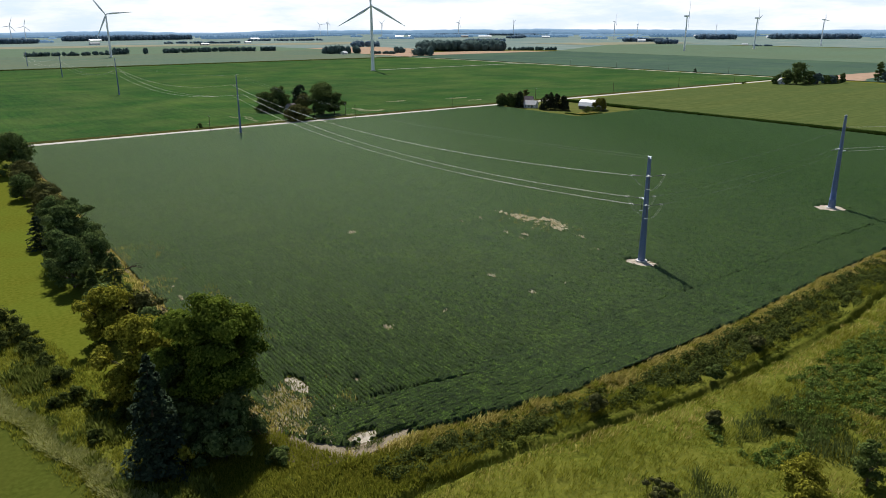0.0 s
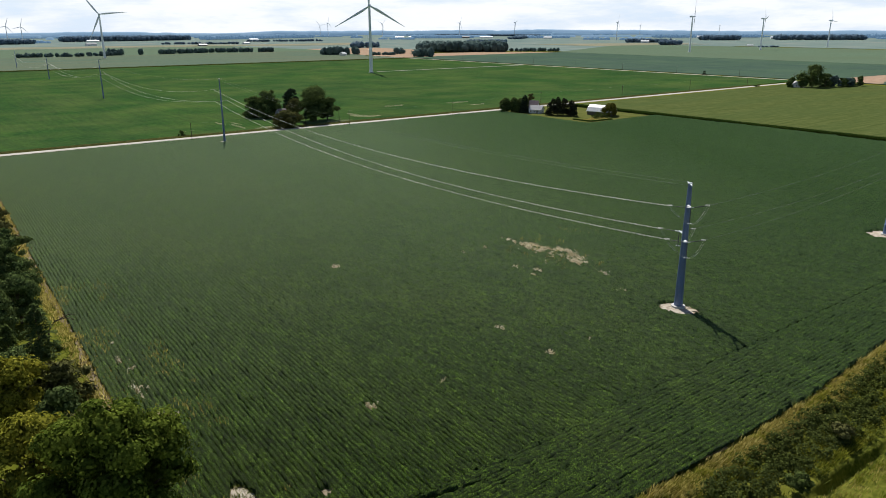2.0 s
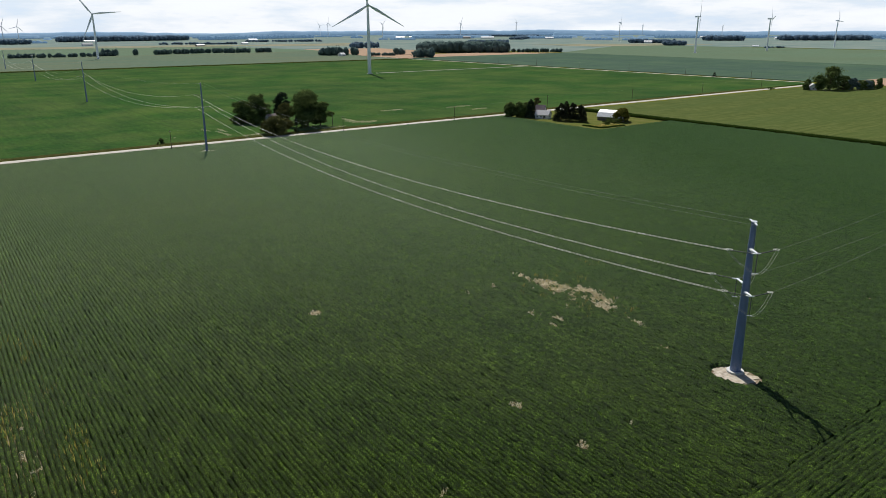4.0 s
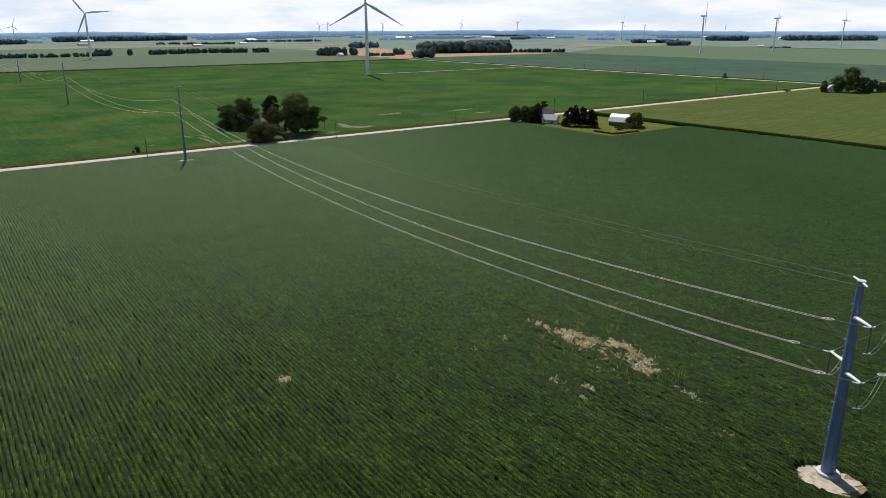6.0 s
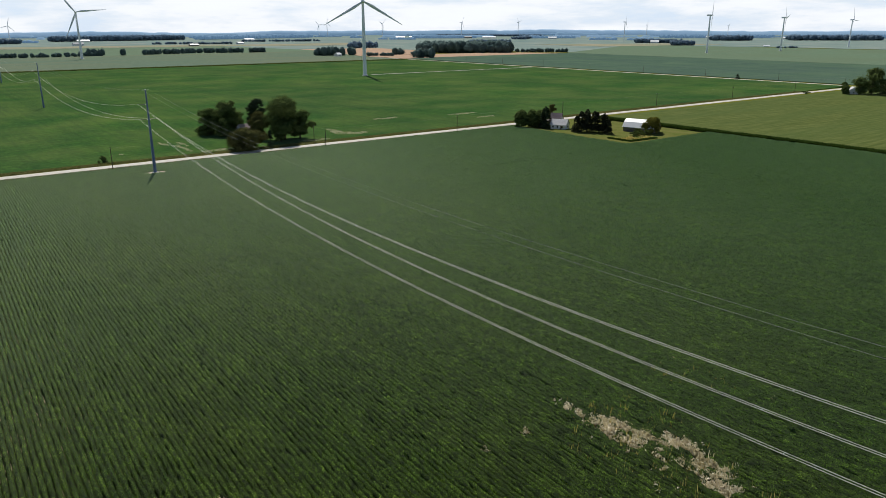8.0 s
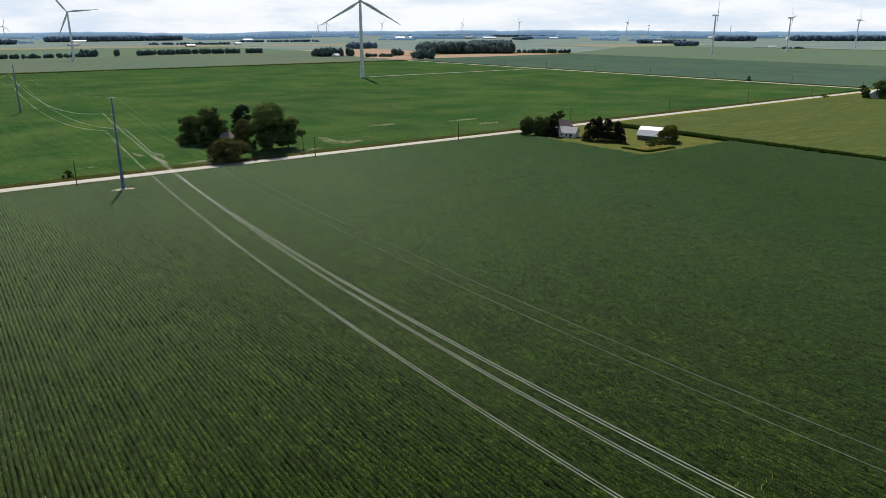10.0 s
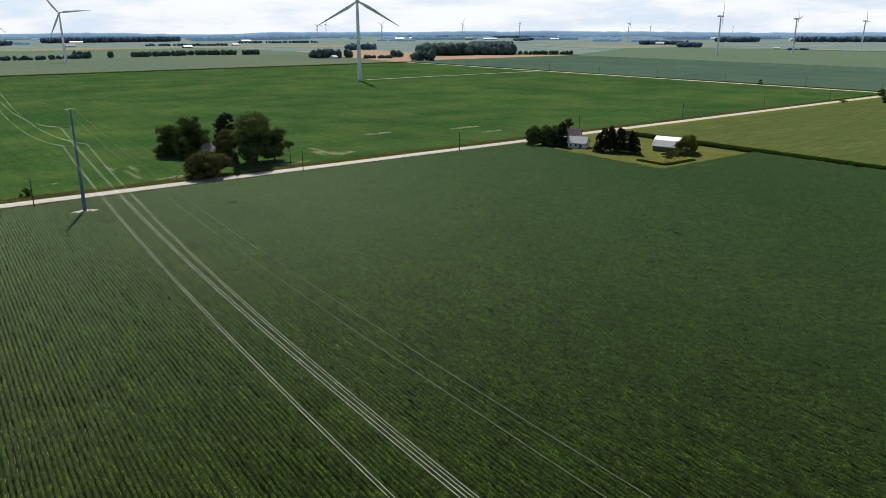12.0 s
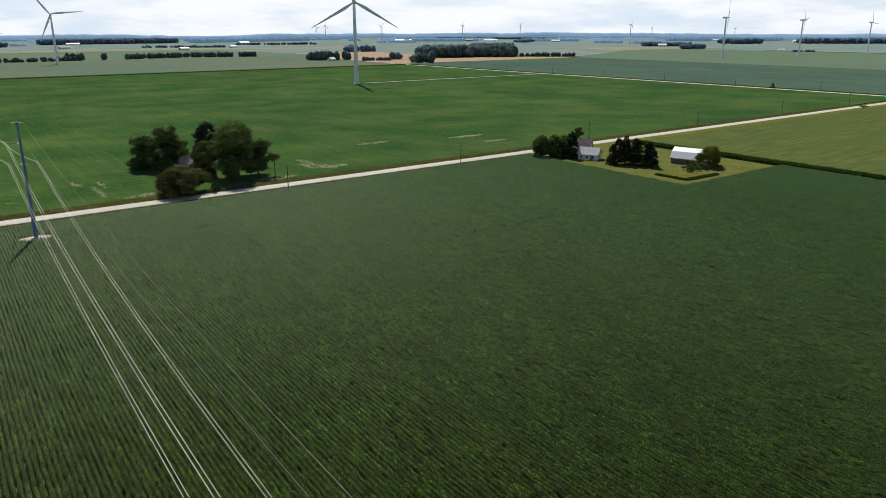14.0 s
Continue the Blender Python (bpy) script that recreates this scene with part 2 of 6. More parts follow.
M["dry_verge"] = foliage("dull verge grass", (0.10, 0.105, 0.030), (0.20, 0.195, 0.070), (0.34, 0.31, 0.135), 0.4, patch=0.05, tint=(0.16, 0.175, 0.05))
M["windrow"] = foliage("pale cut grass", (0.28, 0.29, 0.09), (0.42, 0.42, 0.15), (0.56, 0.54, 0.24), 0.3, patch=0.1, tint=(0.26, 0.27, 0.07))
M["weeds"] = foliage("dark green weeds", (0.028, 0.038, 0.010), (0.090, 0.115, 0.026), (0.145, 0.17, 0.045), 0.5, patch=0.1, tint=(0.105, 0.13, 0.04))
M["broad_weeds"] = foliage("fresh green broad-leaved weeds", (0.050, 0.085, 0.016), (0.105, 0.160, 0.030), (0.19, 0.255, 0.055), 0.35, patch=0.12, tint=(0.15, 0.20, 0.05))
M["corn"] = foliage("tall green corn leaves", (0.025, 0.05, 0.010), (0.045, 0.08, 0.014), (0.07, 0.115, 0.022), 0.3, patch=0.05)
# air haze over the farthest woods, put in as blue colour plus emission
M["horizon"] = surface("glowing haze-blue far woods", (0.10, 0.15, 0.19), (0.12, 0.175, 0.22), (0.15, 0.20, 0.25), 0.006, 0.001, 0.9, 0.0)
M["haze"] = surface("glowing haze-pale far woods", (0.15, 0.21, 0.26), (0.18, 0.24, 0.30), (0.21, 0.27, 0.33), 0.006, 0.001, 0.9, 0.0)
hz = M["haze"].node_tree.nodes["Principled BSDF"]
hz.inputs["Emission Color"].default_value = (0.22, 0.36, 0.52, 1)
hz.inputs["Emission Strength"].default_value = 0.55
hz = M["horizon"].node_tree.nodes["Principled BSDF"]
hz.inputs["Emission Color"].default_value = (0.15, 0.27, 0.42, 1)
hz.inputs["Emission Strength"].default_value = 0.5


def crop_material():
    """Bean canopy: leaf-sized mottling, drifts of greyer and yellower growth, pale undersides."""
    m, n, k, b = material("dark green bean canopy")
    co = n.new("ShaderNodeTexCoord")
    cell = n.new("ShaderNodeTexVoronoi")
    cell.inputs["Scale"].default_value = 8.5
    k.new(co.outputs["Object"], cell.inputs["Vector"])
    sep = n.new("ShaderNodeSeparateColor")
    k.new(cell.outputs["Color"], sep.inputs["Color"])
    r = ramp(n, ((0.0, (0.001, 0.003, 0.0005)), (0.35, (0.0078, 0.017, 0.0012)), (0.66, (0.0245, 0.047, 0.002)), (0.88, (0.054, 0.090, 0.006)), (1.0, (0.100, 0.150, 0.022))))
    k.new(sep.outputs["Red"], r.inputs["Fac"])
    leaf = cell.outputs["Distance"]
    drift = noise_node(n, k, 0.028, 5.0, (1.6, 0.7, 1))
    r2 = ramp(n, ((0.42, (0, 0, 0)), (0.66, (1, 1, 1))))
    k.new(drift, r2.inputs["Fac"])
    yellow = mix_colour(n, k, 0.16, r.outputs["Color"], (0.070, 0.082, 0.016))
    col = mix_colour(n, k, r2.outputs["Color"], r.outputs["Color"], yellow)
    plant = noise_node(n, k, 1.25, 3.0, (1.2, 0.6, 1))
    r3 = ramp(n, ((0.36, (0.42, 0.44, 0.42)), (0.64, (1.75, 1.75, 1.75))))
    k.new(plant, r3.inputs["Fac"])
    col = mix_colour(n, k, 1.0, col, r3.outputs["Color"], "MULTIPLY")
    streak = noise_node(n, k, 1.0, 2.0, (1.3, 0.14, 1))
    rs = ramp(n, ((0.36, (0.66, 0.68, 0.66)), (0.64, (1.32, 1.30, 1.32))))
    k.new(streak, rs.inputs["Fac"])
    col = mix_colour(n, k, 1.0, col, rs.outputs["Color"], "MULTIPLY")
    mid = noise_node(n, k, 0.16, 5.0, (1.8, 0.8, 1))
    r4 = ramp(n, ((0.35, (0.68, 0.68, 0.68)), (0.65, (1.10, 1.10, 1.10))))
    k.new(mid, r4.inputs["Fac"])
    col = mix_colour(n, k, 1.0, col, r4.outputs["Color"], "MULTIPLY")
    ways = n.new("ShaderNodeVectorMath")          # shade put into the colour: darker to the south-east, away from the sun
    ways.operation = "DOT_PRODUCT"
    ways.inputs[1].default_value = (1.0, -0.45, 0.0)
    k.new(co.outputs["Object"], ways.inputs[0])
    east = n.new("ShaderNodeMapRange")
    east.inputs["From Min"].default_value, east.inputs["From Max"].default_value = -5.0, 215.0
    k.new(ways.outputs["Value"], east.inputs["Value"])
    east_shade = ramp(n, ((0.0, (1.0, 1.0, 1.0)), (0.30, (0.94, 0.97, 0.93)), (0.56, (0.66, 0.74, 0.62)), (1.0, (0.42, 0.53, 0.38))))
    k.new(east.outputs["Result"], east_shade.inputs["Fac"])
    col = mix_colour(n, k, 1.0, col, east_shade.outputs["Color"], "MULTIPLY")
    k.new(col, b.inputs["Base Color"])
    b.inputs["Roughness"].default_value = 0.50
    b.inputs["Specular IOR Level"].default_value = 0.0
    bp = n.new("ShaderNodeBump")
    bp.inputs["Strength"].default_value, bp.inputs["Distance"].default_value = 0.9, -0.16
    k.new(leaf, bp.inputs["Height"])
    k.new(bp.outputs["Normal"], b.inputs["Normal"])
    down = n.new("ShaderNodeBsdfSheen")          # pale down on the leaves, over the canopy as a whole
    r5 = ramp(n, ((0.0, (0.11, 0.17, 0.10)), (0.35, (0.73, 0.98, 0.54)), (1.0, (0.91, 1.0, 0.70))))
    k.new(sep.outputs["Green"], r5.inputs["Fac"])
    k.new(mix_colour(n, k, 1.0, r5.outputs["Color"], east_shade.outputs["Color"], "MULTIPLY"), down.inputs["Color"])
    down.inputs["Roughness"].default_value = 0.385
    level = n.new("ShaderNodeCombineXYZ")
    level.inputs["Z"].default_value = 1.0
    k.new(level.outputs["Vector"], down.inputs["Normal"])
    both = n.new("ShaderNodeAddShader")
    k.new(b.outputs["BSDF"], both.inputs[0])
    k.new(down.outputs["BSDF"], both.inputs[1])
    k.new(both.outputs["Shader"], n["Material Output"].inputs["Surface"])
    return m


M["crop"] = crop_material()


def blotched_field(name, dark, mid, light, wear, rows=0.35):
    """A crop seen from afar: row lines, drifts of darker growth and worn yellowish spots."""
    m = surface(name, dark, mid, light, 0.5, 0.02, 0.6, 1.0, 0.6, (1.2, 0.7, 1), (0.9, 1.1, 1), wear)
    n, k = m.node_tree.nodes, m.node_tree.links
    b = n["Principled BSDF"]
    col = b.inputs["Base Color"].links[0].from_socket
    for scale, stretch, lo, hi in ((0.007, (1, 0.8, 1), 0.90, 1.07), (0.06, (1.1, 0.3, 1), 0.93, 1.07), (rows, (1, 0.05, 1), 0.88, 1.11)):
        t = noise_node(n, k, scale, 5.0, stretch)
        r = ramp(n, ((0.36, (lo, lo, lo * 1.05)), (0.64, (hi, hi, hi * 0.92))))
        k.new(t, r.inputs["Fac"])
        col = mix_colour(n, k, 1.0, col, r.outputs["Color"], "MULTIPLY")
    spot = noise_node(n, k, 0.03, 6.0, (0.7, 1.8, 1), 0.65)
    r = ramp(n, ((0.66, (0, 0, 0)), (0.74, (0.6, 0.6, 0.6))))
    k.new(spot, r.inputs["Fac"])
    k.new(mix_colour(n, k, r.outputs["Color"], col, wear), b.inputs["Base Color"])
    b.inputs["Specular IOR Level"].default_value = 0.0
    b.inputs["Sheen Weight"].default_value = 0.08
    b.inputs["Sheen Tint"].default_value = (0.70, 1.0, 0.72, 1)
    return m


M["beans_far"] = blotched_field("bright green bean field", (0.016, 0.048, 0.009), (0.025, 0.068, 0.011), (0.038, 0.090, 0.015), (0.082, 0.115, 0.028))
# this farther crop's colour is greyed and blued for the haze
M["beans_grey"] = blotched_field("haze-tinted grey-green bean field", (0.050, 0.086, 0.062), (0.060, 0.098, 0.070), (0.072, 0.110, 0.078), (0.078, 0.115, 0.084), 0.12)

# ---- mesh helpers ----
rng = np.random.default_rng(11)


def np_mesh(name, verts, faces, mat, smooth=False):
    """A mesh from arrays of corners and of faces that all have the same number of corners."""
    me = bpy.data.meshes.new(name)
    verts, faces = np.asarray(verts, np.float32), np.asarray(faces, np.int32)
    nf, c = faces.shape
    me.vertices.add(len(verts))
    me.vertices.foreach_set("co", verts.ravel())
    me.loops.add(nf * c)
    me.loops.foreach_set("vertex_index", faces.ravel())
    me.polygons.add(nf)
    me.polygons.foreach_set("loop_start", np.arange(nf, dtype=np.int32) * c)
    if smooth:
        me.polygons.foreach_set("use_smooth", np.ones(nf, bool))
    me.update(calc_edges=True)
    me.materials.append(mat)
    return me


def np_thing(name, verts, faces, mat, parent=None, smooth=False, label=""):
    ob = new(name, np_mesh(name, verts, faces, mat, smooth))
    ob.parent = parent
    return tagged(ob, label)


def part(name, bm, mat, parent, label=""):
    me = bpy.data.meshes.new(name)
    bm.to_mesh(me)
    bm.free()
    me.materials.append(mat)
    ob = new(name, me)
    ob.parent = parent
    return tagged(ob, label)


def empty(name, x, y, z=0.0, turn=0.0):
    ob = new(name)
    ob.empty_display_size = 1.0
    ob.matrix_world = pose(x, y, z, 0, 0, turn)
    return ob


def box(bm, x0, x1, y0, y1, z0, z1, m=None, bevel=0.0):
    made = bmesh.ops.create_cube(bm, size=1.0)["verts"]
    for v in made:
        v.co = Vector((x0 + (v.co.x + 0.5) * (x1 - x0), y0 + (v.co.y + 0.5) * (y1 - y0), z0 + (v.co.z + 0.5) * (z1 - z0)))
    if bevel:
        edges = list({e for v in made for e in v.link_edges})
        made = [v for f in bmesh.ops.bevel(bm, geom=edges, offset=bevel, segments=1, affect="EDGES")["faces"] for v in f.verts]
    if m is not None:
        bmesh.ops.transform(bm, matrix=m, verts=list(set(made)))
    return bm


def tube_arrays(points, radii, sides=8):
    """Corners and quads of a tube along points with a radius at each."""
    p = np.asarray(points, float)
    n = len(p)
    d = np.gradient(p, axis=0)
    d /= np.linalg.norm(d, axis=1)[:, None] + 1e-9
    ref = np.where(np.abs(d[:, 2:3]) > 0.9, np.array([[1.0, 0, 0]]), np.array([[0, 0, 1.0]]))
    a = np.cross(d, ref)
    a /= np.linalg.norm(a, axis=1)[:, None]
    b = np.cross(d, a)
    ang = np.arange(sides) * 2 * np.pi / sides
    ring = np.cos(ang)[None, :, None] * a[:, None] + np.sin(ang)[None, :, None] * b[:, None]
    v = (p[:, None] + ring * np.broadcast_to(radii, n)[:, None, None]).reshape(-1, 3)
    i, j = np.meshgrid(np.arange(n - 1), np.arange(sides), indexing="ij")
    j2 = (j + 1) % sides
    f = np.stack([i * sides + j, i * sides + j2, (i + 1) * sides + j2, (i + 1) * sides + j], -1).reshape(-1, 4)
    return v, f


def joined(pieces):
    vs, fs, o = [], [], 0
    for v, f in pieces:
        vs.append(v)
        fs.append(f + o)
        o += len(v)
    return np.concatenate(vs), np.concatenate(fs)


def smooth_noise(x, y, cell, seed):
    """Value noise in 0..1 at cells of that many metres, for arrays."""
    r = np.random.default_rng(seed).random((257, 257))
    u, v = x / cell + 1000.0, y / cell + 1000.0
    iu, iv = np.floor(u).astype(int), np.floor(v).astype(int)
    fu, fv = u - iu, v - iv
    fu, fv = fu * fu * (3 - 2 * fu), fv * fv * (3 - 2 * fv)
    g = lambda a, b: r[a % 257, b % 257]
    return (g(iu, iv) * (1 - fu) + g(iu + 1, iv) * fu) * (1 - fv) + (g(iu, iv + 1) * (1 - fu) + g(iu + 1, iv + 1) * fu) * fv


def grid_faces(ny, nx):
    i, j = np.meshgrid(np.arange(ny - 1), np.arange(nx - 1), indexing="ij")
    return np.stack([i * nx + j, i * nx + j + 1, (i + 1) * nx + j + 1, (i + 1) * nx + j], -1).reshape(-1, 4)


def leaf_quads(centres, normals, size, r, droop=0.0, aspect=0.75):
    """A small leaf card at each centre, facing about its normal."""
    n = len(centres)
    nn = normals / (np.linalg.norm(normals, axis=1)[:, None] + 1e-9)
    t = r.normal(size=(n, 3))
    t[:, 2] -= droop
    a = np.cross(nn, t)
    a /= np.linalg.norm(a, axis=1)[:, None] + 1e-9
    b = np.cross(nn, a)
    s = (size * (0.6 + 0.8 * r.random(n)))[:, None] * 0.5
    a, b = a * s * aspect, b * s
    bend = nn * s * 0.25
    v = np.stack([centres - b - bend, centres + a + bend, centres + b - bend, centres - a + bend], 1).reshape(-1, 3)
    return v, np.arange(4 * n).reshape(n, 4)

# ---- the ground: one sheet with the ditch in it ----
SLANT = 0.03                       # the field's rows run this much off +y


def row_x(x, y):
    return x + SLANT * (y - 100.0)


def ditch_y(x):
    """The middle of the drainage ditch, which bends away from the field and back."""
    return np.interp(x, [40, 52, 61, 78, 87, 98, 111, 126, 144, 170, 220], [67.0, 65.9, 64.8, 63.0, 61.1, 59.4, 58.8, 58.5, 59.1, 61.1, 62.5])


def ditch_z(x, y):
    """The drainage ditch along the field's near edge."""
    yy = y - (ditch_y(x) - 60.0) + 1.6 * (smooth_noise(x, y * 0, 18.0, 5) - 0.5) + 1.5 * (smooth_noise(x, y * 0, 4.0, 6) - 0.5)
    z = np.interp(yy, [55.5, 58.9, 59.5, 60.5, 61.2, 64.0, 67.0, 71.0, 77.5], [0.0, -0.35, -2.3, -2.3, -0.75, -0.9, -0.7, 0.0, 0.0])
    cut = np.clip(smooth_noise(x, y * 0, 8.0, 7) * 1.7, 0.45, 1)
    z = np.where(z < -0.6, -0.6 + (z + 0.6) * cut, z) * np.clip((x - 20.0) / 14.0, 0, 1)
    return z


gx = np.unique(np.concatenate([np.linspace(-7000, -200, 24), np.linspace(-200, 0, 26), np.arange(0, 260, 1.6), np.linspace(260, 900, 60), np.linspace(900, 7500, 40)]))
gy = np.unique(np.concatenate([np.linspace(-7000, -60, 20), np.linspace(-60, 40, 40), np.arange(40, 57, 0.7), np.arange(57, 67.6, 0.36), np.arange(67.6, 80, 0.7), np.linspace(80, 450, 90), np.linspace(450, 8000, 60)]))
GX, GY = np.meshgrid(gx, gy)
near = (GX > 26) & (GX < 270) & (GY < 78) & (GY > -60)
GZ = ditch_z(GX, GY) + np.where(near, 0.35 * (smooth_noise(GX, GY, 6.0, 8) - 0.5), 0.0) - np.where(GY > 900, 0.3, 0.0)
ground = np_thing("ground", np.stack([GX, GY, GZ], -1).reshape(-1, 3), grid_faces(len(gy), len(gx)), M["rough_grass"], smooth=True)
tagged(ground, "rough yellow-green grassland with a drainage ditch", "ground", kind="structure")


def sheet(name, corners, z, mat, label, category="field", step=12.0, wobble=0.4, seed=1):
    """A flat piece of land with a slightly uneven outline, lying on the ground."""
    r = np.random.default_rng(seed)
    pts = []
    for (x0, y0), (x1, y1) in zip(corners, corners[1:] + corners[:1]):
        n = max(1, int(math.hypot(x1 - x0, y1 - y0) / step))
        n = min(n, 120)
        for i in range(n):
            pts.append((x0 + (x1 - x0) * i / n + r.normal() * wobble, y0 + (y1 - y0) * i / n + r.normal() * wobble))
    bm = bmesh.new()
    top = [bm.verts.new((x, y, z)) for x, y in pts]
    low = [bm.verts.new((x, y, z - 0.6)) for x, y in pts]
    bm.faces.new(top)
    for i in range(len(pts)):
        j = (i + 1) % len(pts)
        bm.faces.new((top[j], top[i], low[i], low[j]))
    bmesh.ops.recalc_face_normals(bm, faces=bm.faces[:])
    ob = part(name, bm, mat, None)
    return tagged(ob, label, category, kind="structure")


# home ground on the near side of the road
sheet("lawn", [(20.4, 115), (17.8, 121.7), (15.1, 130), (15.0, 149), (12, 172), (2, 196), (-90, 240), (-90, 404), (37, 400), (33, 300), (29, 200), (26, 150), (25, 115)], 0.06, M["lawn"], "mown yellow-green grass beside the tree row", "lawn", 6, 0.35, 2)
sheet("mown_field", [(-120, 20), (24, 60), (16.5, 78), (12.6, 90), (9.0, 107), (5.0, 121), (-6, 150), (-30, 190), (-120, 260)], 0.10, M["mown"], "short mown dark green field", "field", 5, 0.25, 3)
sheet("farmyard_grass", [(355, 410), (354.5, 392), (357, 372), (359, 352), (354, 337), (361, 323.0), (389, 323.0), (405, 323.0), (423, 322.0), (423, 410)], 0.10, M["yard"], "mown farmyard grass round the house and barn", "lawn", 6, 0.4, 4)

# gravel roads, a bit crowned, with grassy verges
def road_strip(name, x0, x1, y0, y1, along, label, z=0.16):
    n = 160
    s = np.linspace(0, 1, n)
    prof = np.array([(-1.0, -0.12), (-0.86, 0.02), (-0.4, 0.07), (0.0, 0.09), (0.4, 0.07), (0.86, 0.02), (1.0, -0.12)])
    if along == "x":
        c, half, a = (y0 + y1) / 2, (y1 - y0) / 2, x0 + (x1 - x0) * s
    else:
        c, half, a = (x0 + x1) / 2, (x1 - x0) / 2, y0 + (y1 - y0) * s
    A, P = np.meshgrid(a, prof[:, 0], indexing="ij")
    off = P * (half + 0.35 * (smooth_noise(A, P * 9, 6.0, 21) - 0.5))
    Z = z + np.broadcast_to(prof[:, 1], A.shape)
    v = np.stack([A, c + off, Z] if along == "x" else [c + off, A, Z], -1).reshape(-1, 3)
    f = grid_faces(n, len(prof))
    return tagged(np_thing(name, v, f if along == "y" else f[:, ::-1], M["gravel"], smooth=True), label, "road", kind="structure")


road_strip("road", -700, 3000, 412.0, 418.4, "x", "pale gravel country road between the bean fields")
road_strip("road_far", 799, 804.5, 431, 2600, "y", "narrow gravel side road along the far fields")
road_strip("access_track", 530, 797, 839.2, 842.0, "x", "thin gravel track leading to the wind turbine", 0.75)

# fields beyond
sheet("field_green", [(-900, 422.3), (794, 422.3), (794, 837), (794, 1150), (-900, 1146)], 0.55, M["beans_far"], "bright green soybean field beyond the road", step=10, wobble=0.3, seed=5)
sheet("field_hay", [(426, -600), (795, -600), (795, 405), (426, 405)], 0.35, M["hay"], "light yellow-green hay field with faint mowing lines", step=8, wobble=0.5, seed=6)
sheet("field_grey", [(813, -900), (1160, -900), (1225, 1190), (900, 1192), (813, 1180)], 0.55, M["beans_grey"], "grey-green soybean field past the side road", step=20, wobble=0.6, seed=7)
sheet("field_light", [(1163, -900), (1900, -900), (1900, 1560), (1230, 1200)], 0.5, M["light_field"], "haze-tinted light green pasture under the turbines", step=20, wobble=0.8, seed=8)
sheet("field_pale", [(-1500, 1153), (796, 1156), (800, 1310), (890, 1640), (-1500, 1640)], 0.5, M["pale_field"], "pale green ripening grain field", step=20, wobble=0.8, seed=9)
sheet("field_beyond", [(-1500, 1641), (890, 1641), (900, 1760), (860, 2200), (-1500, 2330)], 0.5, M["light_field"], "haze-tinted light green pasture behind the hedgerow", step=30, wobble=1.5, seed=10)
sheet("field_stubble", [(808, 1330), (985, 1335), (1090, 1570), (1100, 1760), (905, 1780)], 0.45, M["stubble"], "orange-brown wheat stubble field", step=20, wobble=1.0, seed=11)
sheet("field_stubble", [(806, 1162), (893, 1193), (1225, 1195), (1150, 1300), (985, 1325), (830, 1325), (806, 1300)], 0.45, M["stubble"], "orange-brown stubble strip before the wood", step=15, wobble=1.0, seed=12)
sheet("field_stubble", [(990, 2200), (1330, 2160), (1350, 2330), (1010, 2330)], 0.45, M["pale_stubble"], "narrow brown stubble strip", step=30, wobble=2.0, seed=13)
sheet("field_stubble", [(813, 350), (960, 385), (985, 405), (880, 408), (813, 405)], 0.65, M["stubble"], "bare orange-brown field corner by the far farm", step=15, wobble=1.0, seed=14)
sheet("field_stubble", [(1650, 1480), (2080, 1380), (2120, 1560), (1680, 1760)], 0.55, M["pale_stubble"], "pale brown stubble strip far off", step=30, wobble=2.0, seed=15)
sheet("field_stubble", [(-900, 2345), (860, 2215), (1250, 2000), (1260, 2120), (870, 2420), (-900, 2560)], 0.5, M["pale_stubble"], "pale tan stubble strip far across the fields", step=40, wobble=3.0, seed=18)
sheet("far_land", [(-7000, 2300), (900, 1790), (1080, 1600), (1300, 1200), (1950, 1200), (1950, -3000), (7500, -3000), (7500, 7800), (-7000, 7800)], 0.25, M["far_land"], "distant patchwork of fields paled by haze in their colour", "land", 60, 3.0, 16)

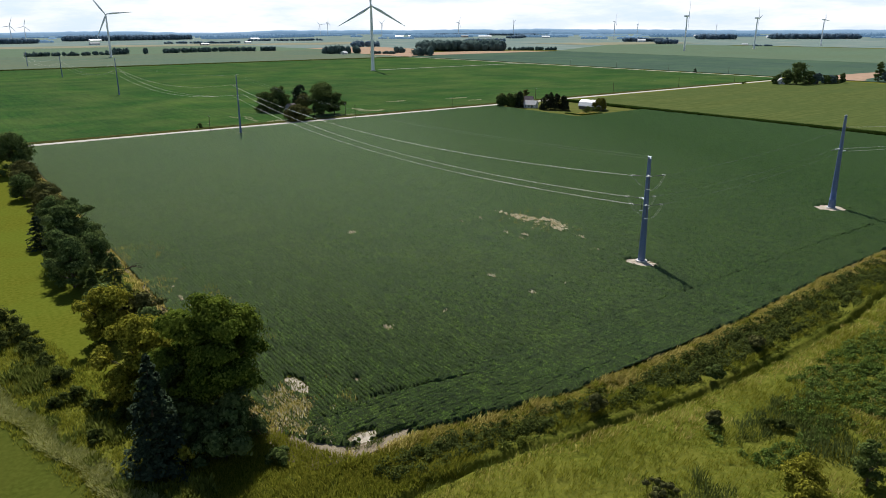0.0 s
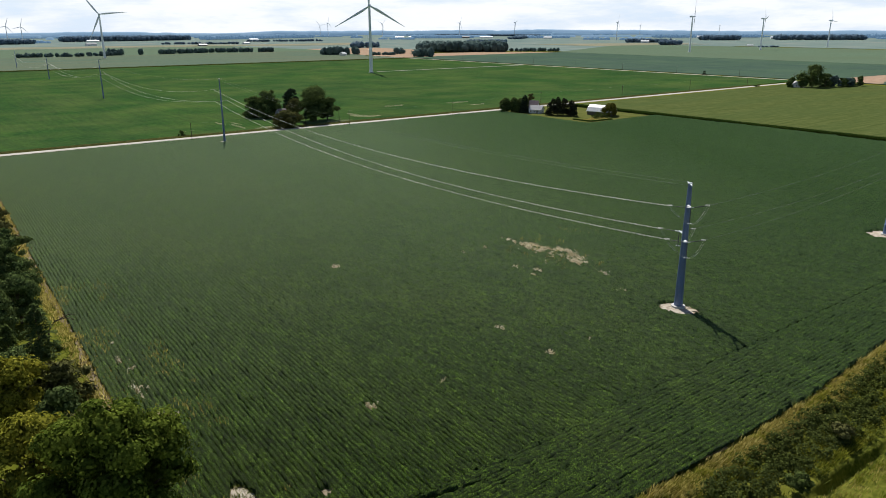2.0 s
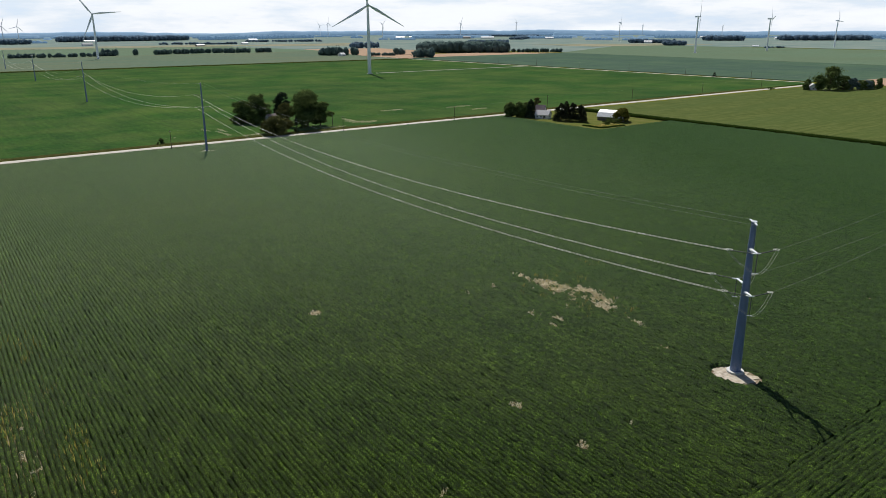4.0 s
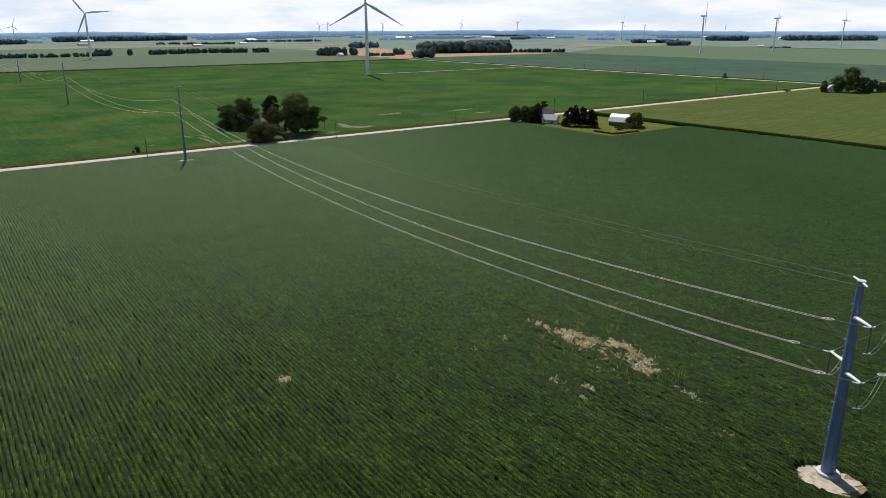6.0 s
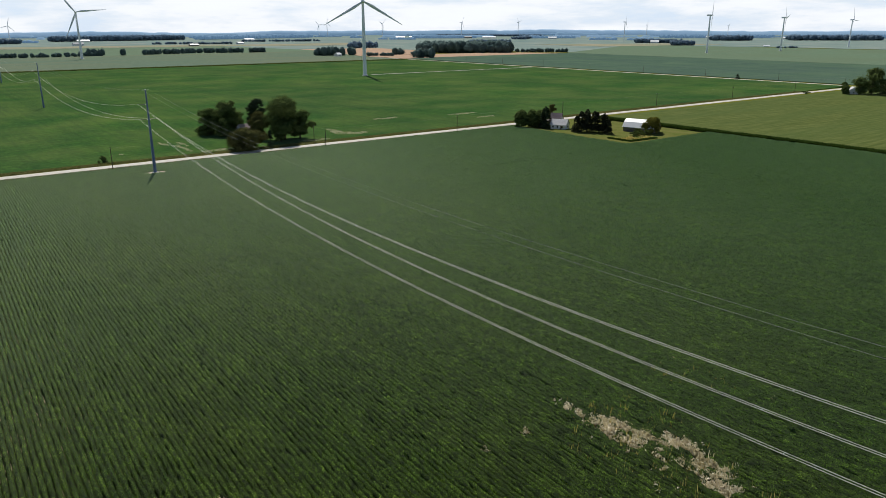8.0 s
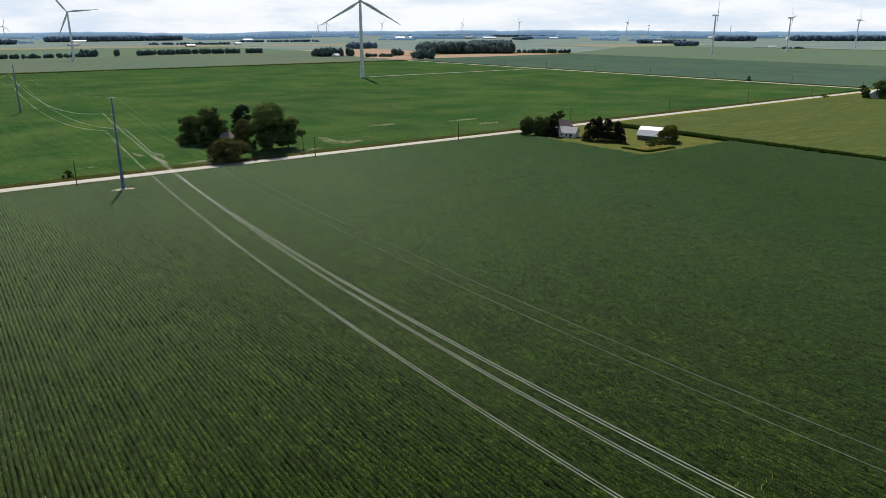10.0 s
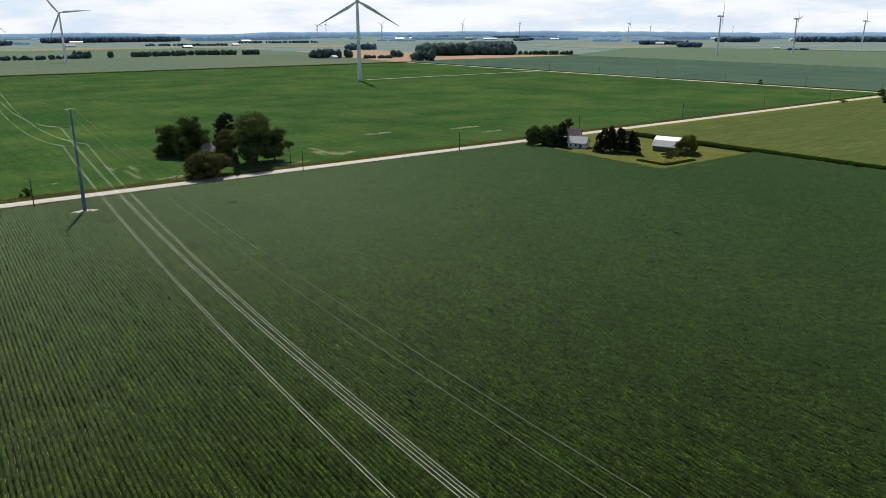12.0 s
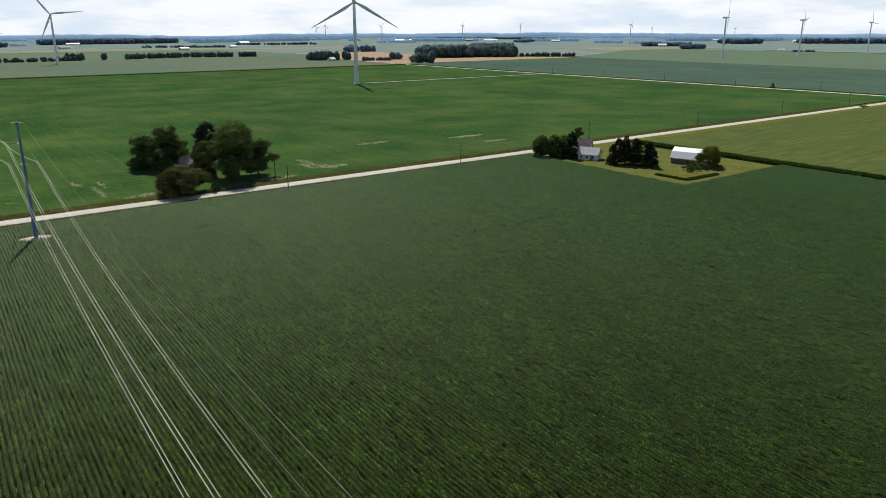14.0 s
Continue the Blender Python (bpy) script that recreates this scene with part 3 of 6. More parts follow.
# ---- the near bean field: rows of canopy ----
BARE = [  # x, y, half widths, turn in degrees, how bare
    (150.2, 156.3, 2.5, 7.5, 0, 0.55), (152.0, 146.0, 2.8, 9.0, -17, 0.56), (151.2, 152.0, 2.9, 5.0, -10, 0.53), (149.5, 150.0, 7.5, 15.0, 0, 0.32), (175.2, 166.5, 1.4, 6.5, 0, 0.43), (175.6, 151.5, 1.3, 4.5, 0, 0.42),
    (139.2, 165.2, 0.8, 0.9, 0, 0.54), (132.1, 165.2, 0.8, 1.2, 0, 0.50), (135.1, 164.3, 0.6, 0.8, 0, 0.50), (135.0, 158.5, 0.6, 0.8, 0, 0.52), (138.0, 147.6, 0.8, 1.2, 0, 0.48), (144.3, 146.5, 0.8, 1.2, 0, 0.50), (46.2, 101.4, 1.4, 3.6, 0, 1.2), (41.0, 94.5, 4.4, 9.5, -25, 0.68), (45.0, 78.6, 10.0, 1.1, 0, 0.85),
    (46.5, 81.2, 3.0, 1.8, 0, 0.70), (37.0, 83.0, 2.4, 7.0, 0, 0.70), (71.0, 111.5, 0.8, 0.9, 0, 1.0), (100.0, 175.0, 0.9, 1.2, 0, 1.0), (149.3, 166.0, 1.1, 4.0, 0, 0.52), (148.4, 132.5, 1.1, 3.6, 0, 0.50), (135.6, 147.6, 1.0, 1.6, 0, 0.50), (137.2, 142.5, 0.9, 1.5, 0, 0.52), (134.4, 141.2, 0.7, 0.9, 0, 0.50), (138.3, 135.5, 0.8, 1.0, 0, 0.56), (85.5, 110.5, 1.6, 2.0, 0, 0.55),
    (107.0, 108.5, 1.0, 1.2, 0, 0.7), (117.5, 108.2, 0.8, 0.9, 0, 0.6), (107.0, 122.5, 1.0, 1.5, 0, 0.5), (200.0, 110.0, 1.0, 1.0, 0, 0.8), (142.0, 122.0, 1.2, 2.2, 40, 0.55),
    (144.0, 107.6, 3.0, 3.8, 20, 1.5), (238.2, 105.8, 4.6, 4.4, 0, 1.5), (155.2, 391.0, 4.4, 2.6, 0, 1.5), (55.0, 97.0, 1.2, 1.0, 0, 0.7),
    (251.0, 373.0, 3.0, 0.5, 2, 0.7), (196.0, 372.0, 2.0, 0.5, 2, 0.7), (205.0, 371.0, 1.6, 0.4, 2, 0.7), (149.5, 370.0, 2.6, 0.5, 2, 0.7), (158.5, 371.0, 3.2, 0.5, 2, 0.7),
    (60.0, 88.5, 11.5, 0.32, -12, 1.3), (41.5, 250.0, 1.6, 90.0, -1.8, 0.40), (38.4, 140.0, 0.8, 44.0, -1.8, 0.80), (44.2, 147.0, 1.3, 16.0, -2, 0.42), (44.0, 127.0, 2.2, 3.0, 0, 0.50), (75.5, 225.0, 0.35, 60.0, -1.8, 0.46),
]


def bareness(x, y):
    """How far the crop is missing: ragged, streaked along the rows."""
    p = np.zeros_like(x)
    for cx, cy, ax, ay, turn, amount in BARE:
        c, sn = math.cos(radians(turn)), math.sin(radians(turn))
        u, v = (c * (x - cx) + sn * (y - cy)) / ax, (-sn * (x - cx) + c * (y - cy)) / ay
        p = np.maximum(p, amount * np.clip((1.35 - np.sqrt(u * u + v * v)) * 1.7, 0, 1))
    ragged = 0.30 * smooth_noise(x, y, 2.3, 31) + 0.34 * smooth_noise(x * 2.6, y, 1.7, 32) + 0.36 * smooth_noise(x * 2.0, y, 0.8, 33)
    gone = np.clip((p - ragged) * 5.0 + 0.2, 0, 1) * (p > 0.02)
    return gone, gone * np.where(p > 0.68, 1.5, 0.70)


def canopy(name, x0, x1, y0, y1, dy, seed, label, dive=()):
    """Rows of beans 0.76 m apart between those bounds; x is counted square to the rows."""
    r = np.random.default_rng(seed)
    n = int((x1 - x0) / 0.76)
    u = (np.arange(n)[:, None] + np.array([0, 0.14, 0.5, 0.86])).ravel()
    ys = np.arange(y0, y1 + dy * 0.5, dy)
    U, Y = np.meshgrid(u, ys)
    ph = U - np.floor(U)
    height = np.interp(ph, [0, 0.14, 0.5, 0.86, 1.0], [-0.40, 0.66, 0.88, 0.66, -0.40])
    X = row_x(x0 + U * 0.76, Y)
    X = X + r.normal(0, 0.03, X.shape)
    Yj = Y + r.normal(0, dy * 0.22, X.shape)
    vigour = 0.80 + 0.30 * smooth_noise(X, Y, 14.0, 41) + 0.16 * smooth_noise(X, Y, 2.4, 42)
    Z = height * vigour + r.normal(0, 0.16, X.shape)
    Z = Z - bareness(X, Y)[1]
    for end in dive:                       # an end that slips under the next stretch of rows
        Z[end] -= 1.2
    ob = np_thing(name, np.stack([X, Yj, Z], -1).reshape(-1, 3), grid_faces(len(ys), len(u)), M["crop"], smooth=True)
    return tagged(ob, label, "crop", kind="stuff")


def edge_y(x):
    """The crop's near edge along the ditch bank."""
    return np.interp(x, [36.8, 39.5, 43.5, 51, 61, 80, 100, 128, 169, 202, 424], [94.5, 85.5, 80.3, 78.4, 75.6, 72.4, 71.2, 71.9, 74.3, 75.0, 75.0])


def headland(name, x0, x1, y1, dx, seed, label):
    """Turning rows that run along the ditch, square to the rest of the field."""
    r = np.random.default_rng(seed)
    n = 22
    u = (np.arange(n)[:, None] + np.array([0, 0.14, 0.5, 0.86])).ravel()
    xs = np.arange(x0, x1, dx)
    X, U = np.meshgrid(xs, u)
    ph = U - np.floor(U)
    height = np.interp(ph, [0, 0.14, 0.5, 0.86, 1.0], [0.52, 0.74, 0.84, 0.74, 0.52])
    Y = y1 - n * 0.76 + U * 0.76 - 0.0035 * (X - 100) + r.normal(0, 0.03, X.shape)
    vigour = 0.80 + 0.30 * smooth_noise(X, Y, 14.0, 41) + 0.16 * smooth_noise(X, Y, 2.4, 42)
    Z = height * vigour + r.normal(0, 0.13, X.shape) - bareness(X, Y)[1]
    Z = np.where(Y < edge_y(X) + 0.5 * (smooth_noise(X, Y, 3.0, 43) - 0.5), -1.2, Z)
    Xj = X + r.normal(0, dx * 0.22, X.shape)
    ob = np_thing(name, np.stack([Xj, Y, Z], -1).reshape(-1, 3), grid_faces(len(u), len(xs)), M["crop"], smooth=True)
    return tagged(ob, label, "crop", kind="stuff")


headland("soybean_rows", 38.0, 424.0, 88.4, 0.66, 55, "dense dark green soybean rows along the ditch bank")
soil = sheet("field_soil", [(34.9, 94), (34.9, 85), (37.5, 78.2), (45, 77.4), (60, 75.8), (75, 74.1), (90, 72.7), (105, 71.7), (424, 71.3), (424, 323), (404, 324), (388, 324), (366, 326), (360, 340), (362, 352), (358, 392), (358, 408), (46.4, 408), (40.0, 200), (36.4, 106)], 0.05, M["field_soil"], "dry soil under the soybean crop", "soil", 6, 0.4, 17)


def bare_soil(x, y, rx, ry, turn, seed, label):
    """A ragged patch of pale crusted soil where nothing grew."""
    r = np.random.default_rng(seed)
    a = np.linspace(0, 2 * np.pi, 26, endpoint=False)
    k = 0.82 + 0.34 * r.random(26)
    c, sn = math.cos(radians(turn)), math.sin(radians(turn))
    rim = [(x + c * u - sn * v, y + sn * u + c * v) for u, v in zip(np.cos(a) * k * rx, np.sin(a) * k * ry)]
    sheet("bare_soil", rim, 0.085, M["soil"], label, "soil", 50, 0.0, seed)


for row in ((46.2, 101.4, 1.4, 3.4, 0, 171), (47.2, 80.8, 3.0, 1.2, 0, 172), (50.6, 96.6, 1.5, 1.0, 0, 175)):
    bare_soil(*row, "pale bare soil at the thin field corner")
for row in ((150.4, 156.0, 2.2, 6.0, 0, 176), (152.3, 146.2, 2.4, 7.0, -17, 177)):
    bare_soil(*row, "pale bare soil in the dried-out patch")
canopy("soybean_rows", 38.0, 240.2, 88.2, 300.0, 0.74, 51, "dense dark green soybean rows in a flat field", (-1,))
canopy("soybean_rows", 240.16, 417.0, 87.8, 324.0, 1.5, 52, "dense dark green soybean rows in a flat field")
canopy("soybean_rows", 38.0, 240.2, 296.6, 406.5, 1.3, 53, "dense dark green soybean rows in a flat field", (0,))
canopy("soybean_rows", 240.16, 348.6, 320.5, 406.5, 1.6, 54, "dense dark green soybean rows in a flat field")


# ---- power line ----
def pole_shaft(x, y, h, base, top, label, turn=0.0, joint=None):
    root = empty("transmission_pole", x, y, 0.0, turn)
    tagged(root, label, "power pole", "steel transmission poles")
    zs = np.linspace(-0.5, h, 10)
    rad = np.interp(zs, [-0.5, h], [base / 2, top / 2])
    if joint:
        zs = np.sort(np.append(zs, [joint - 0.05, joint]))
        rad = np.interp(zs, [-0.5, h], [base / 2, top / 2]) + np.where(zs < joint - 0.01, 0.10, 0.0)
    v, f = tube_arrays(np.stack([0 * zs, 0 * zs, zs], -1), rad, 24)
    np_thing("shaft", v, f, M["steel"], root, True)
    bm = bmesh.new()
    bmesh.ops.create_cone(bm, cap_ends=True, segments=12, radius1=top / 2 + 0.08, radius2=top / 2 + 0.05, depth=0.12, matrix=pose(0, 0, h + 0.04))
    part("cap", bm, M["galvanised"], root)
    bm = bmesh.new()
    bmesh.ops.create_cone(bm, cap_ends=True, segments=24, radius1=base / 2 + 0.55, radius2=base / 2 + 0.5, depth=0.8, matrix=pose(0, 0, 0.05))
    part("footing", bm, M["concrete"], root, "round pale concrete footing")
    for i in range(int(h / 0.9) - 3):
        if i % 3 == 0:
            continue
        z = 3.0 + i * 0.9
        bm = bmesh.new()
        rr = np.interp(z, [0, h], [base / 2, top / 2])
        box(bm, -0.02, 0.02, rr - 0.05, rr + 0.20, z - 0.02, z + 0.02)
        part("step_bolt", bm, M["galvanised"], root)
    return root


def strut(name, a, b, r0, r1, mat, parent, label="", sides=8, ribs=0):
    """A round bar from a to b; with ribs it is an insulator with sheds."""
    a, b = np.array(a, float), np.array(b, float)
    n = 2 if not ribs else ribs * 4 + 1
    s = np.linspace(0, 1, n)
    rad = r0 + (r1 - r0) * s
    if ribs:
        rad = rad * np.where(np.arange(n) % 4 == 2, 2.4, 1.0)
    v, f = tube_arrays(a + (b - a) * s[:, None], rad, sides)
    return np_thing(name, v, f, mat, parent, label=label)


PA, PB, PC = (145.6, 108.6), (239.5, 106.0), (155.0, 391.0)


def pad(x, y, rx, ry, turn, seed):
    """Trampled pale ground round a pole, ragged at the rim."""
    r = np.random.default_rng(seed)
    c, sn = math.cos(radians(turn)), math.sin(radians(turn))
    rim = []
    for i in range(28):
        t, k = 2 * math.pi * i / 28, 0.72 + 0.5 * r.random()
        u, v = rx * k * math.cos(t), ry * k * math.sin(t)
        rim.append((x + c * u - sn * v, y + sn * u + c * v))
    return sheet("bare_pad", rim, 0.13, M["soil"], "pale trampled soil round a steel pole", "soil", 50, 0.0, seed)


pad(143.9, 107.9, 2.8, 3.9, 20, 81)
pad(238.2, 105.8, 4.6, 4.4, 0, 82)
pad(155.2, 391.0, 4.4, 2.6, 0, 83)
pole_a = pole_shaft(*PA, 26.8, 1.85, 0.85, "tall blue-grey tapered steel corner pole with insulators", 0)
pole_b = pole_shaft(*PB, 30.1, 2.0, 0.75, "tall blue-grey tapered steel pole beside the field edge", 0, 3.2)
pole_c = pole_shaft(*PC, 31.9, 1.25, 0.5, "blue-grey steel line pole by the gravel road", 0)


def suspension_arms(root, h, arms, shield):
    for side, z, reach in arms:
        strut("arm_bracket", (0, 0, z - 0.15), (side * 0.75, 0, z), 0.16, 0.12, M["galvanised"], root)
        strut("post_insulator", (side * 0.6, 0, z), (side * reach, 0, z + 0.35), 0.07, 0.06, M["insulator"], root, "dark ribbed post insulator", 8, 9)
        strut("clamp", (side * reach, -0.3, z + 0.33), (side * reach, 0.3, z + 0.33), 0.09, 0.09, M["galvanised"], root)
    strut("shield_arm", (-shield, 0, h - 0.1), (shield, 0, h - 0.1), 0.06, 0.06, M["galvanised"], root)


C_ARMS = [(-1, 26.4, 3.3), (-1, 20.8, 3.5), (1, 20.7, 3.3)]
suspension_arms(pole_c, 31.9, C_ARMS, 1.3)
far_poles = []
for (x, y, h, s) in ((162.8, 679.0, 31.0, 1.0), (171.0, 965.0, 27.5, 1.0), (179.0, 1262.0, 24.0, 1.0)):
    q = pole_shaft(x, y, h, 1.25, 0.5, "distant blue-grey steel line pole in the green field")
    suspension_arms(q, h, [(a, z - 31.9 + h, rch) for a, z, rch in C_ARMS], 1.3)
    far_poles.append((x, y, h))

# corner pole: three arms square to the bend, each with two dead-end strings, a hanging insulator and looped jumpers
def tube_part(name, pts, r, mat, parent, label="", sides=6):
    return np_thing(name, *tube_arrays(pts, r, sides), mat, parent, True, label)


ENDS_C, ENDS_B = [], []
for root_z, tip, ring_c, ring_b in ((22.2, (-4.40, -3.62, 23.08), (-4.5, 1.60, 22.55), (1.5, -3.70, 22.68)),
                                    (15.9, (2.50, 3.20, 15.58), (2.6, 8.40, 15.1), (7.9, 3.15, 15.25)),
                                    (14.8, (-4.40, -3.58, 15.97), (-4.5, 1.57, 15.5), (1.5, -3.65, 15.4))):
    tip, up = np.array(tip), np.array([0, 0, 1.0])
    out = np.array([tip[0], tip[1], 0]) / math.hypot(tip[0], tip[1])
    strut("arm", out * 0.45 + up * root_z, tip + up * 0.1, 0.25, 0.13, M["bright_steel"], pole_a, "bright tapered galvanised arm", 10)
    strut("arm_collar", out * 0.30 + up * root_z, out * 0.72 + up * (root_z + 0.02), 0.36, 0.34, M["galvanised"], pole_a, "", 12)
    foot = tip - up * 3.2
    strut("hanging_insulator", tip, foot, 0.055, 0.055, M["insulator"], pole_a, "dark ribbed hanging insulator", 8, 11)
    strut("clamp", foot - np.array([0.3, -0.3, 0]), foot + np.array([0.3, -0.3, 0]), 0.07, 0.07, M["bright_steel"], pole_a)
    for store, end, dip in ((ENDS_C, np.array(ring_c), 0.4), (ENDS_B, np.array(ring_b), 1.3)):
        d = (end - tip) / np.linalg.norm(end - tip)
        strut("yoke", tip + d * 0.15, tip + d * 0.95, 0.09, 0.07, M["bright_steel"], pole_a, "bright galvanised yoke")
        strut("string_insulator", tip + d * 0.95, end - d * 0.35, 0.045, 0.045, M["insulator"], pole_a, "dark ribbed dead-end insulator", 8, 14)
        side = np.array([-d[1], d[0], 0])
        side /= np.linalg.norm(side)
        strut("yoke", end - d * 0.30 - side * 0.34, end - d * 0.30 + side * 0.34, 0.06, 0.06, M["bright_steel"], pole_a)
        ring = [end + d * (0.62 * math.cos(2 * math.pi * i / 18) - 0.45) + side * 0.38 * math.sin(2 * math.pi * i / 18) + up * 0.10 for i in range(19)]
        tube_part("grading_ring", ring, 0.040, M["wire"], pole_a, "bright aluminium grading ring")
        for k in (-0.22, 0.22):
            t = np.linspace(0, 1, 17)[:, None]
            loop = (end + side * k) * (1 - t) + (foot + side * k) * t
            loop[:, 2] -= (dip * 4 * t * (1 - t))[:, 0]
            # one conductor: dull colour on the side the sun leaves unlit
            tube_part("jumper", loop, 0.016, M["wire"] if dip > 1 else M["shield_wire"], pole_a, "looped jumper wire", 5)
        low = end * 0.5 + foot * 0.5 - up * dip
        strut("spacer", low - side * 0.25, low + side * 0.25, 0.03, 0.03, M["galvanised"], pole_a)
        store.append(np.array([PA[0], PA[1], 0]) + end)
SHIELD_TIPS = [(-1.05, -1.15, 26.6), (1.30, 1.50, 26.7)]
for x, y, z in SHIELD_TIPS:
    strut("shield_bracket", (x * 0.1, y * 0.1, 26.7), (x, y, z), 0.17, 0.10, M["bright_steel"], pole_a, "bright short shield wire bracket")
for z, dx, dy in ((26.0, 1.0, 0.4), (19.3, -1.5, 0.8), (18.6, 1.5, -0.6)):
    strut("arm_bracket", (0, 0, z + 0.3), (dx * 1.5, dy, z + 0.15), 0.26, 0.16, M["bright_steel"], pole_b, "bright galvanised bracket")
    strut("string_insulator", (dx, dy, z + 0.15), (dx + (3.0 if dx > 0 else -3.0), dy, z - 0.05), 0.05, 0.05, M["insulator"], pole_b, "dark ribbed dead-end insulator", 8, 10)
strut("shield_arm", (-0.5, 0, 30.0), (0.5, 0, 30.0), 0.07, 0.07, M["galvanised"], pole_b)


def span(a, b, sag, r, mat, label, n=72, gap=0.0, name="conductor"):
    """A wire, or a bundle of two with spacers, that hangs between a and b."""
    a, b = np.array(a, float), np.array(b, float)
    s = np.linspace(0, 1, n)[:, None]
    base = a * (1 - s) + b * s
    base[:, 2] -= (sag * 4 * s * (1 - s))[:, 0]
    d = (b - a)[:2] / np.linalg.norm((b - a)[:2])
    side = np.array([-d[1], d[0], 0.0])
    if not gap:
        v, f = tube_arrays(base, r, 5)
        return tagged(np_thing(name, v, f, mat), label, "wire", "power line wires")
    root = empty(name, *a)
    tagged(root, label, "wire", "power line wires")
    for k in (-0.5, 0.5):
        v, f = tube_arrays(base - a + side * gap * k, r, 5)
        np_thing("strand", v, f, mat, root)
    for i in range(7, n - 4, 15):
        strut("spacer", base[i] - a - side * gap * 0.55, base[i] - a + side * gap * 0.55, 0.03, 0.03, M["galvanised"], root)
    return root


C_AT = [np.array([PC[0] + sd * rch, PC[1], z + 0.35]) for sd, z, rch in C_ARMS]
CLIP = "bright twin aluminium conductor strung between steel poles"
SAG_AC, SAG_CD = 6.8, 7.5
for e, c in zip(ENDS_C, (C_AT[0], C_AT[2], C_AT[1])):
    span(e, c, SAG_AC, 0.023, M["wire"], CLIP, 96, 0.45)
prev, prev_h = PC, 31.9
for x, y, h in far_poles:
    for (sd, z, rch) in C_ARMS:
        span((prev[0] + sd * rch, prev[1], z + 0.35 - 31.9 + prev_h), (x + sd * rch, y, z + 0.35 - 31.9 + h), SAG_CD, 0.022, M["wire"], CLIP, 60, 0.40)
    for sd in (-1.3, 1.3):
        span((prev[0] + sd, prev[1], prev_h), (x + sd, y, h), 5.0, 0.012, M["shield_wire"], "thin dull shield wire above the conductors", 40, name="shield_wire")
    prev, prev_h = (x, y), h
for sd in (-1, 1):
    tip = SHIELD_TIPS[sd > 0]
    span((PA[0] + tip[0], PA[1] + tip[1], tip[2]), (PC[0] + sd * 1.3, PC[1], 31.9), 5.0, 0.014, M["shield_wire"], "thin dull shield wire above the conductors", 72, name="shield_wire")
# same line's conductors, in dull colour because the sun misses this span
for e, b in zip(ENDS_B, ((PB[0] - 0.6, PB[1], 26.0), (PB[0] - 4.4, PB[1] + 0.8, 19.4), (PB[0] - 0.8, PB[1] - 0.5, 18.7))):
    span(e, b, 1.2, 0.014, M["shield_wire"], "conductor coloured dull as unlit between the two steel poles", 40, name="wire")
for dz, dy in ((26.1, 0.4), (19.2, 0.8), (18.5, -0.6)):
    span((PB[0] + 3.6, PB[1] + dy, dz), (PB[0] + 290, PB[1] + dy - 6, dz + 0.5), 6.0, 0.024, M["wire"], CLIP, 60, 0.45)


# ---- wind turbines ----
def turbine(x, y, hub, facing, spin, detail=True):
    """White three-bladed turbine; facing and spin in degrees."""
    root = empty("wind_turbine", x, y)
    tagged(root, "tall white three-bladed wind turbine standing in a field", "wind turbine", "wind turbines")
    k = max(hub / 80.0, 0.7)
    zs = np.linspace(-0.5, hub - 1.5 * k, 9)
    v, f = tube_arrays(np.stack([0 * zs, 0 * zs, zs], -1), np.interp(zs, [0, hub], [2.3 * k, 1.35 * k]), 20)
    np_thing("tower", v, f, M["turbine"], root, True)
    bm = bmesh.new()
    bmesh.ops.create_cone(bm, cap_ends=True, segments=20, radius1=4.0, radius2=3.4, depth=1.6, matrix=pose(0, 0, 0.3))
    part("foundation", bm, M["concrete"], root)
    turn = pose(0, 0, hub, 0, 0, facing)
    bm = bmesh.new()
    box(bm, -1.8 * k, 1.8 * k, -3.0 * k, 7.0 * k, -1.7 * k, 1.9 * k, turn, 0.45 * k)
    part("nacelle", bm, M["turbine"], root)
    bm = bmesh.new()
    bmesh.ops.create_uvsphere(bm, u_segments=14, v_segments=8, radius=1.7 * k, matrix=turn @ pose(0, -3.8 * k, 0) @ Matrix.Diagonal((1, 1.5, 1, 1)))
    part("hub", bm, M["turbine"], root)
    ln = (48.0 if hub > 73.9 else 40.0) * k
    s = np.linspace(0, 1, 14)
    chord = np.interp(s, [0, 0.06, 0.2, 1.0], [1.9, 2.2, 3.6, 0.5]) * k
    thick = np.interp(s, [0, 0.1, 0.3, 1.0], [1.8, 1.4, 0.7, 0.12]) * k
    twist = np.interp(s, [0, 0.2, 1.0], [0.35, 0.28, 0.03])
    sweep = -np.interp(s, [0, 1], [0, 1.0]) * k
    for i in range(3):
        ring = []
        for j in range(8):
            t = 2 * math.pi * j / 8
            cx, cy = math.cos(t) * 0.5 * chord - 0.18 * chord, math.sin(t) * 0.5 * thick
            ring.append(np.stack([cx * np.cos(twist) - cy * np.sin(twist), cx * np.sin(twist) + cy * np.cos(twist) + sweep, 1.2 * k + s * ln], -1))
        v = np.stack(ring, 1).reshape(-1, 3)
        n = len(s)
        a, b = np.meshgrid(np.arange(n - 1), np.arange(8), indexing="ij")
        f = np.stack([a * 8 + b, a * 8 + (b + 1) % 8, (a + 1) * 8 + (b + 1) % 8, (a + 1) * 8 + b], -1).reshape(-1, 4)
        m = turn @ pose(0, -4.2 * k, 0) @ pose(0, 0, 0, 0, spin + 120 * i, 0)
        v = v @ np.array(m.to_3x3()).T + np.array(m.translation)
        np_thing("blade", v, f, M["turbine"], root, True)
    return root


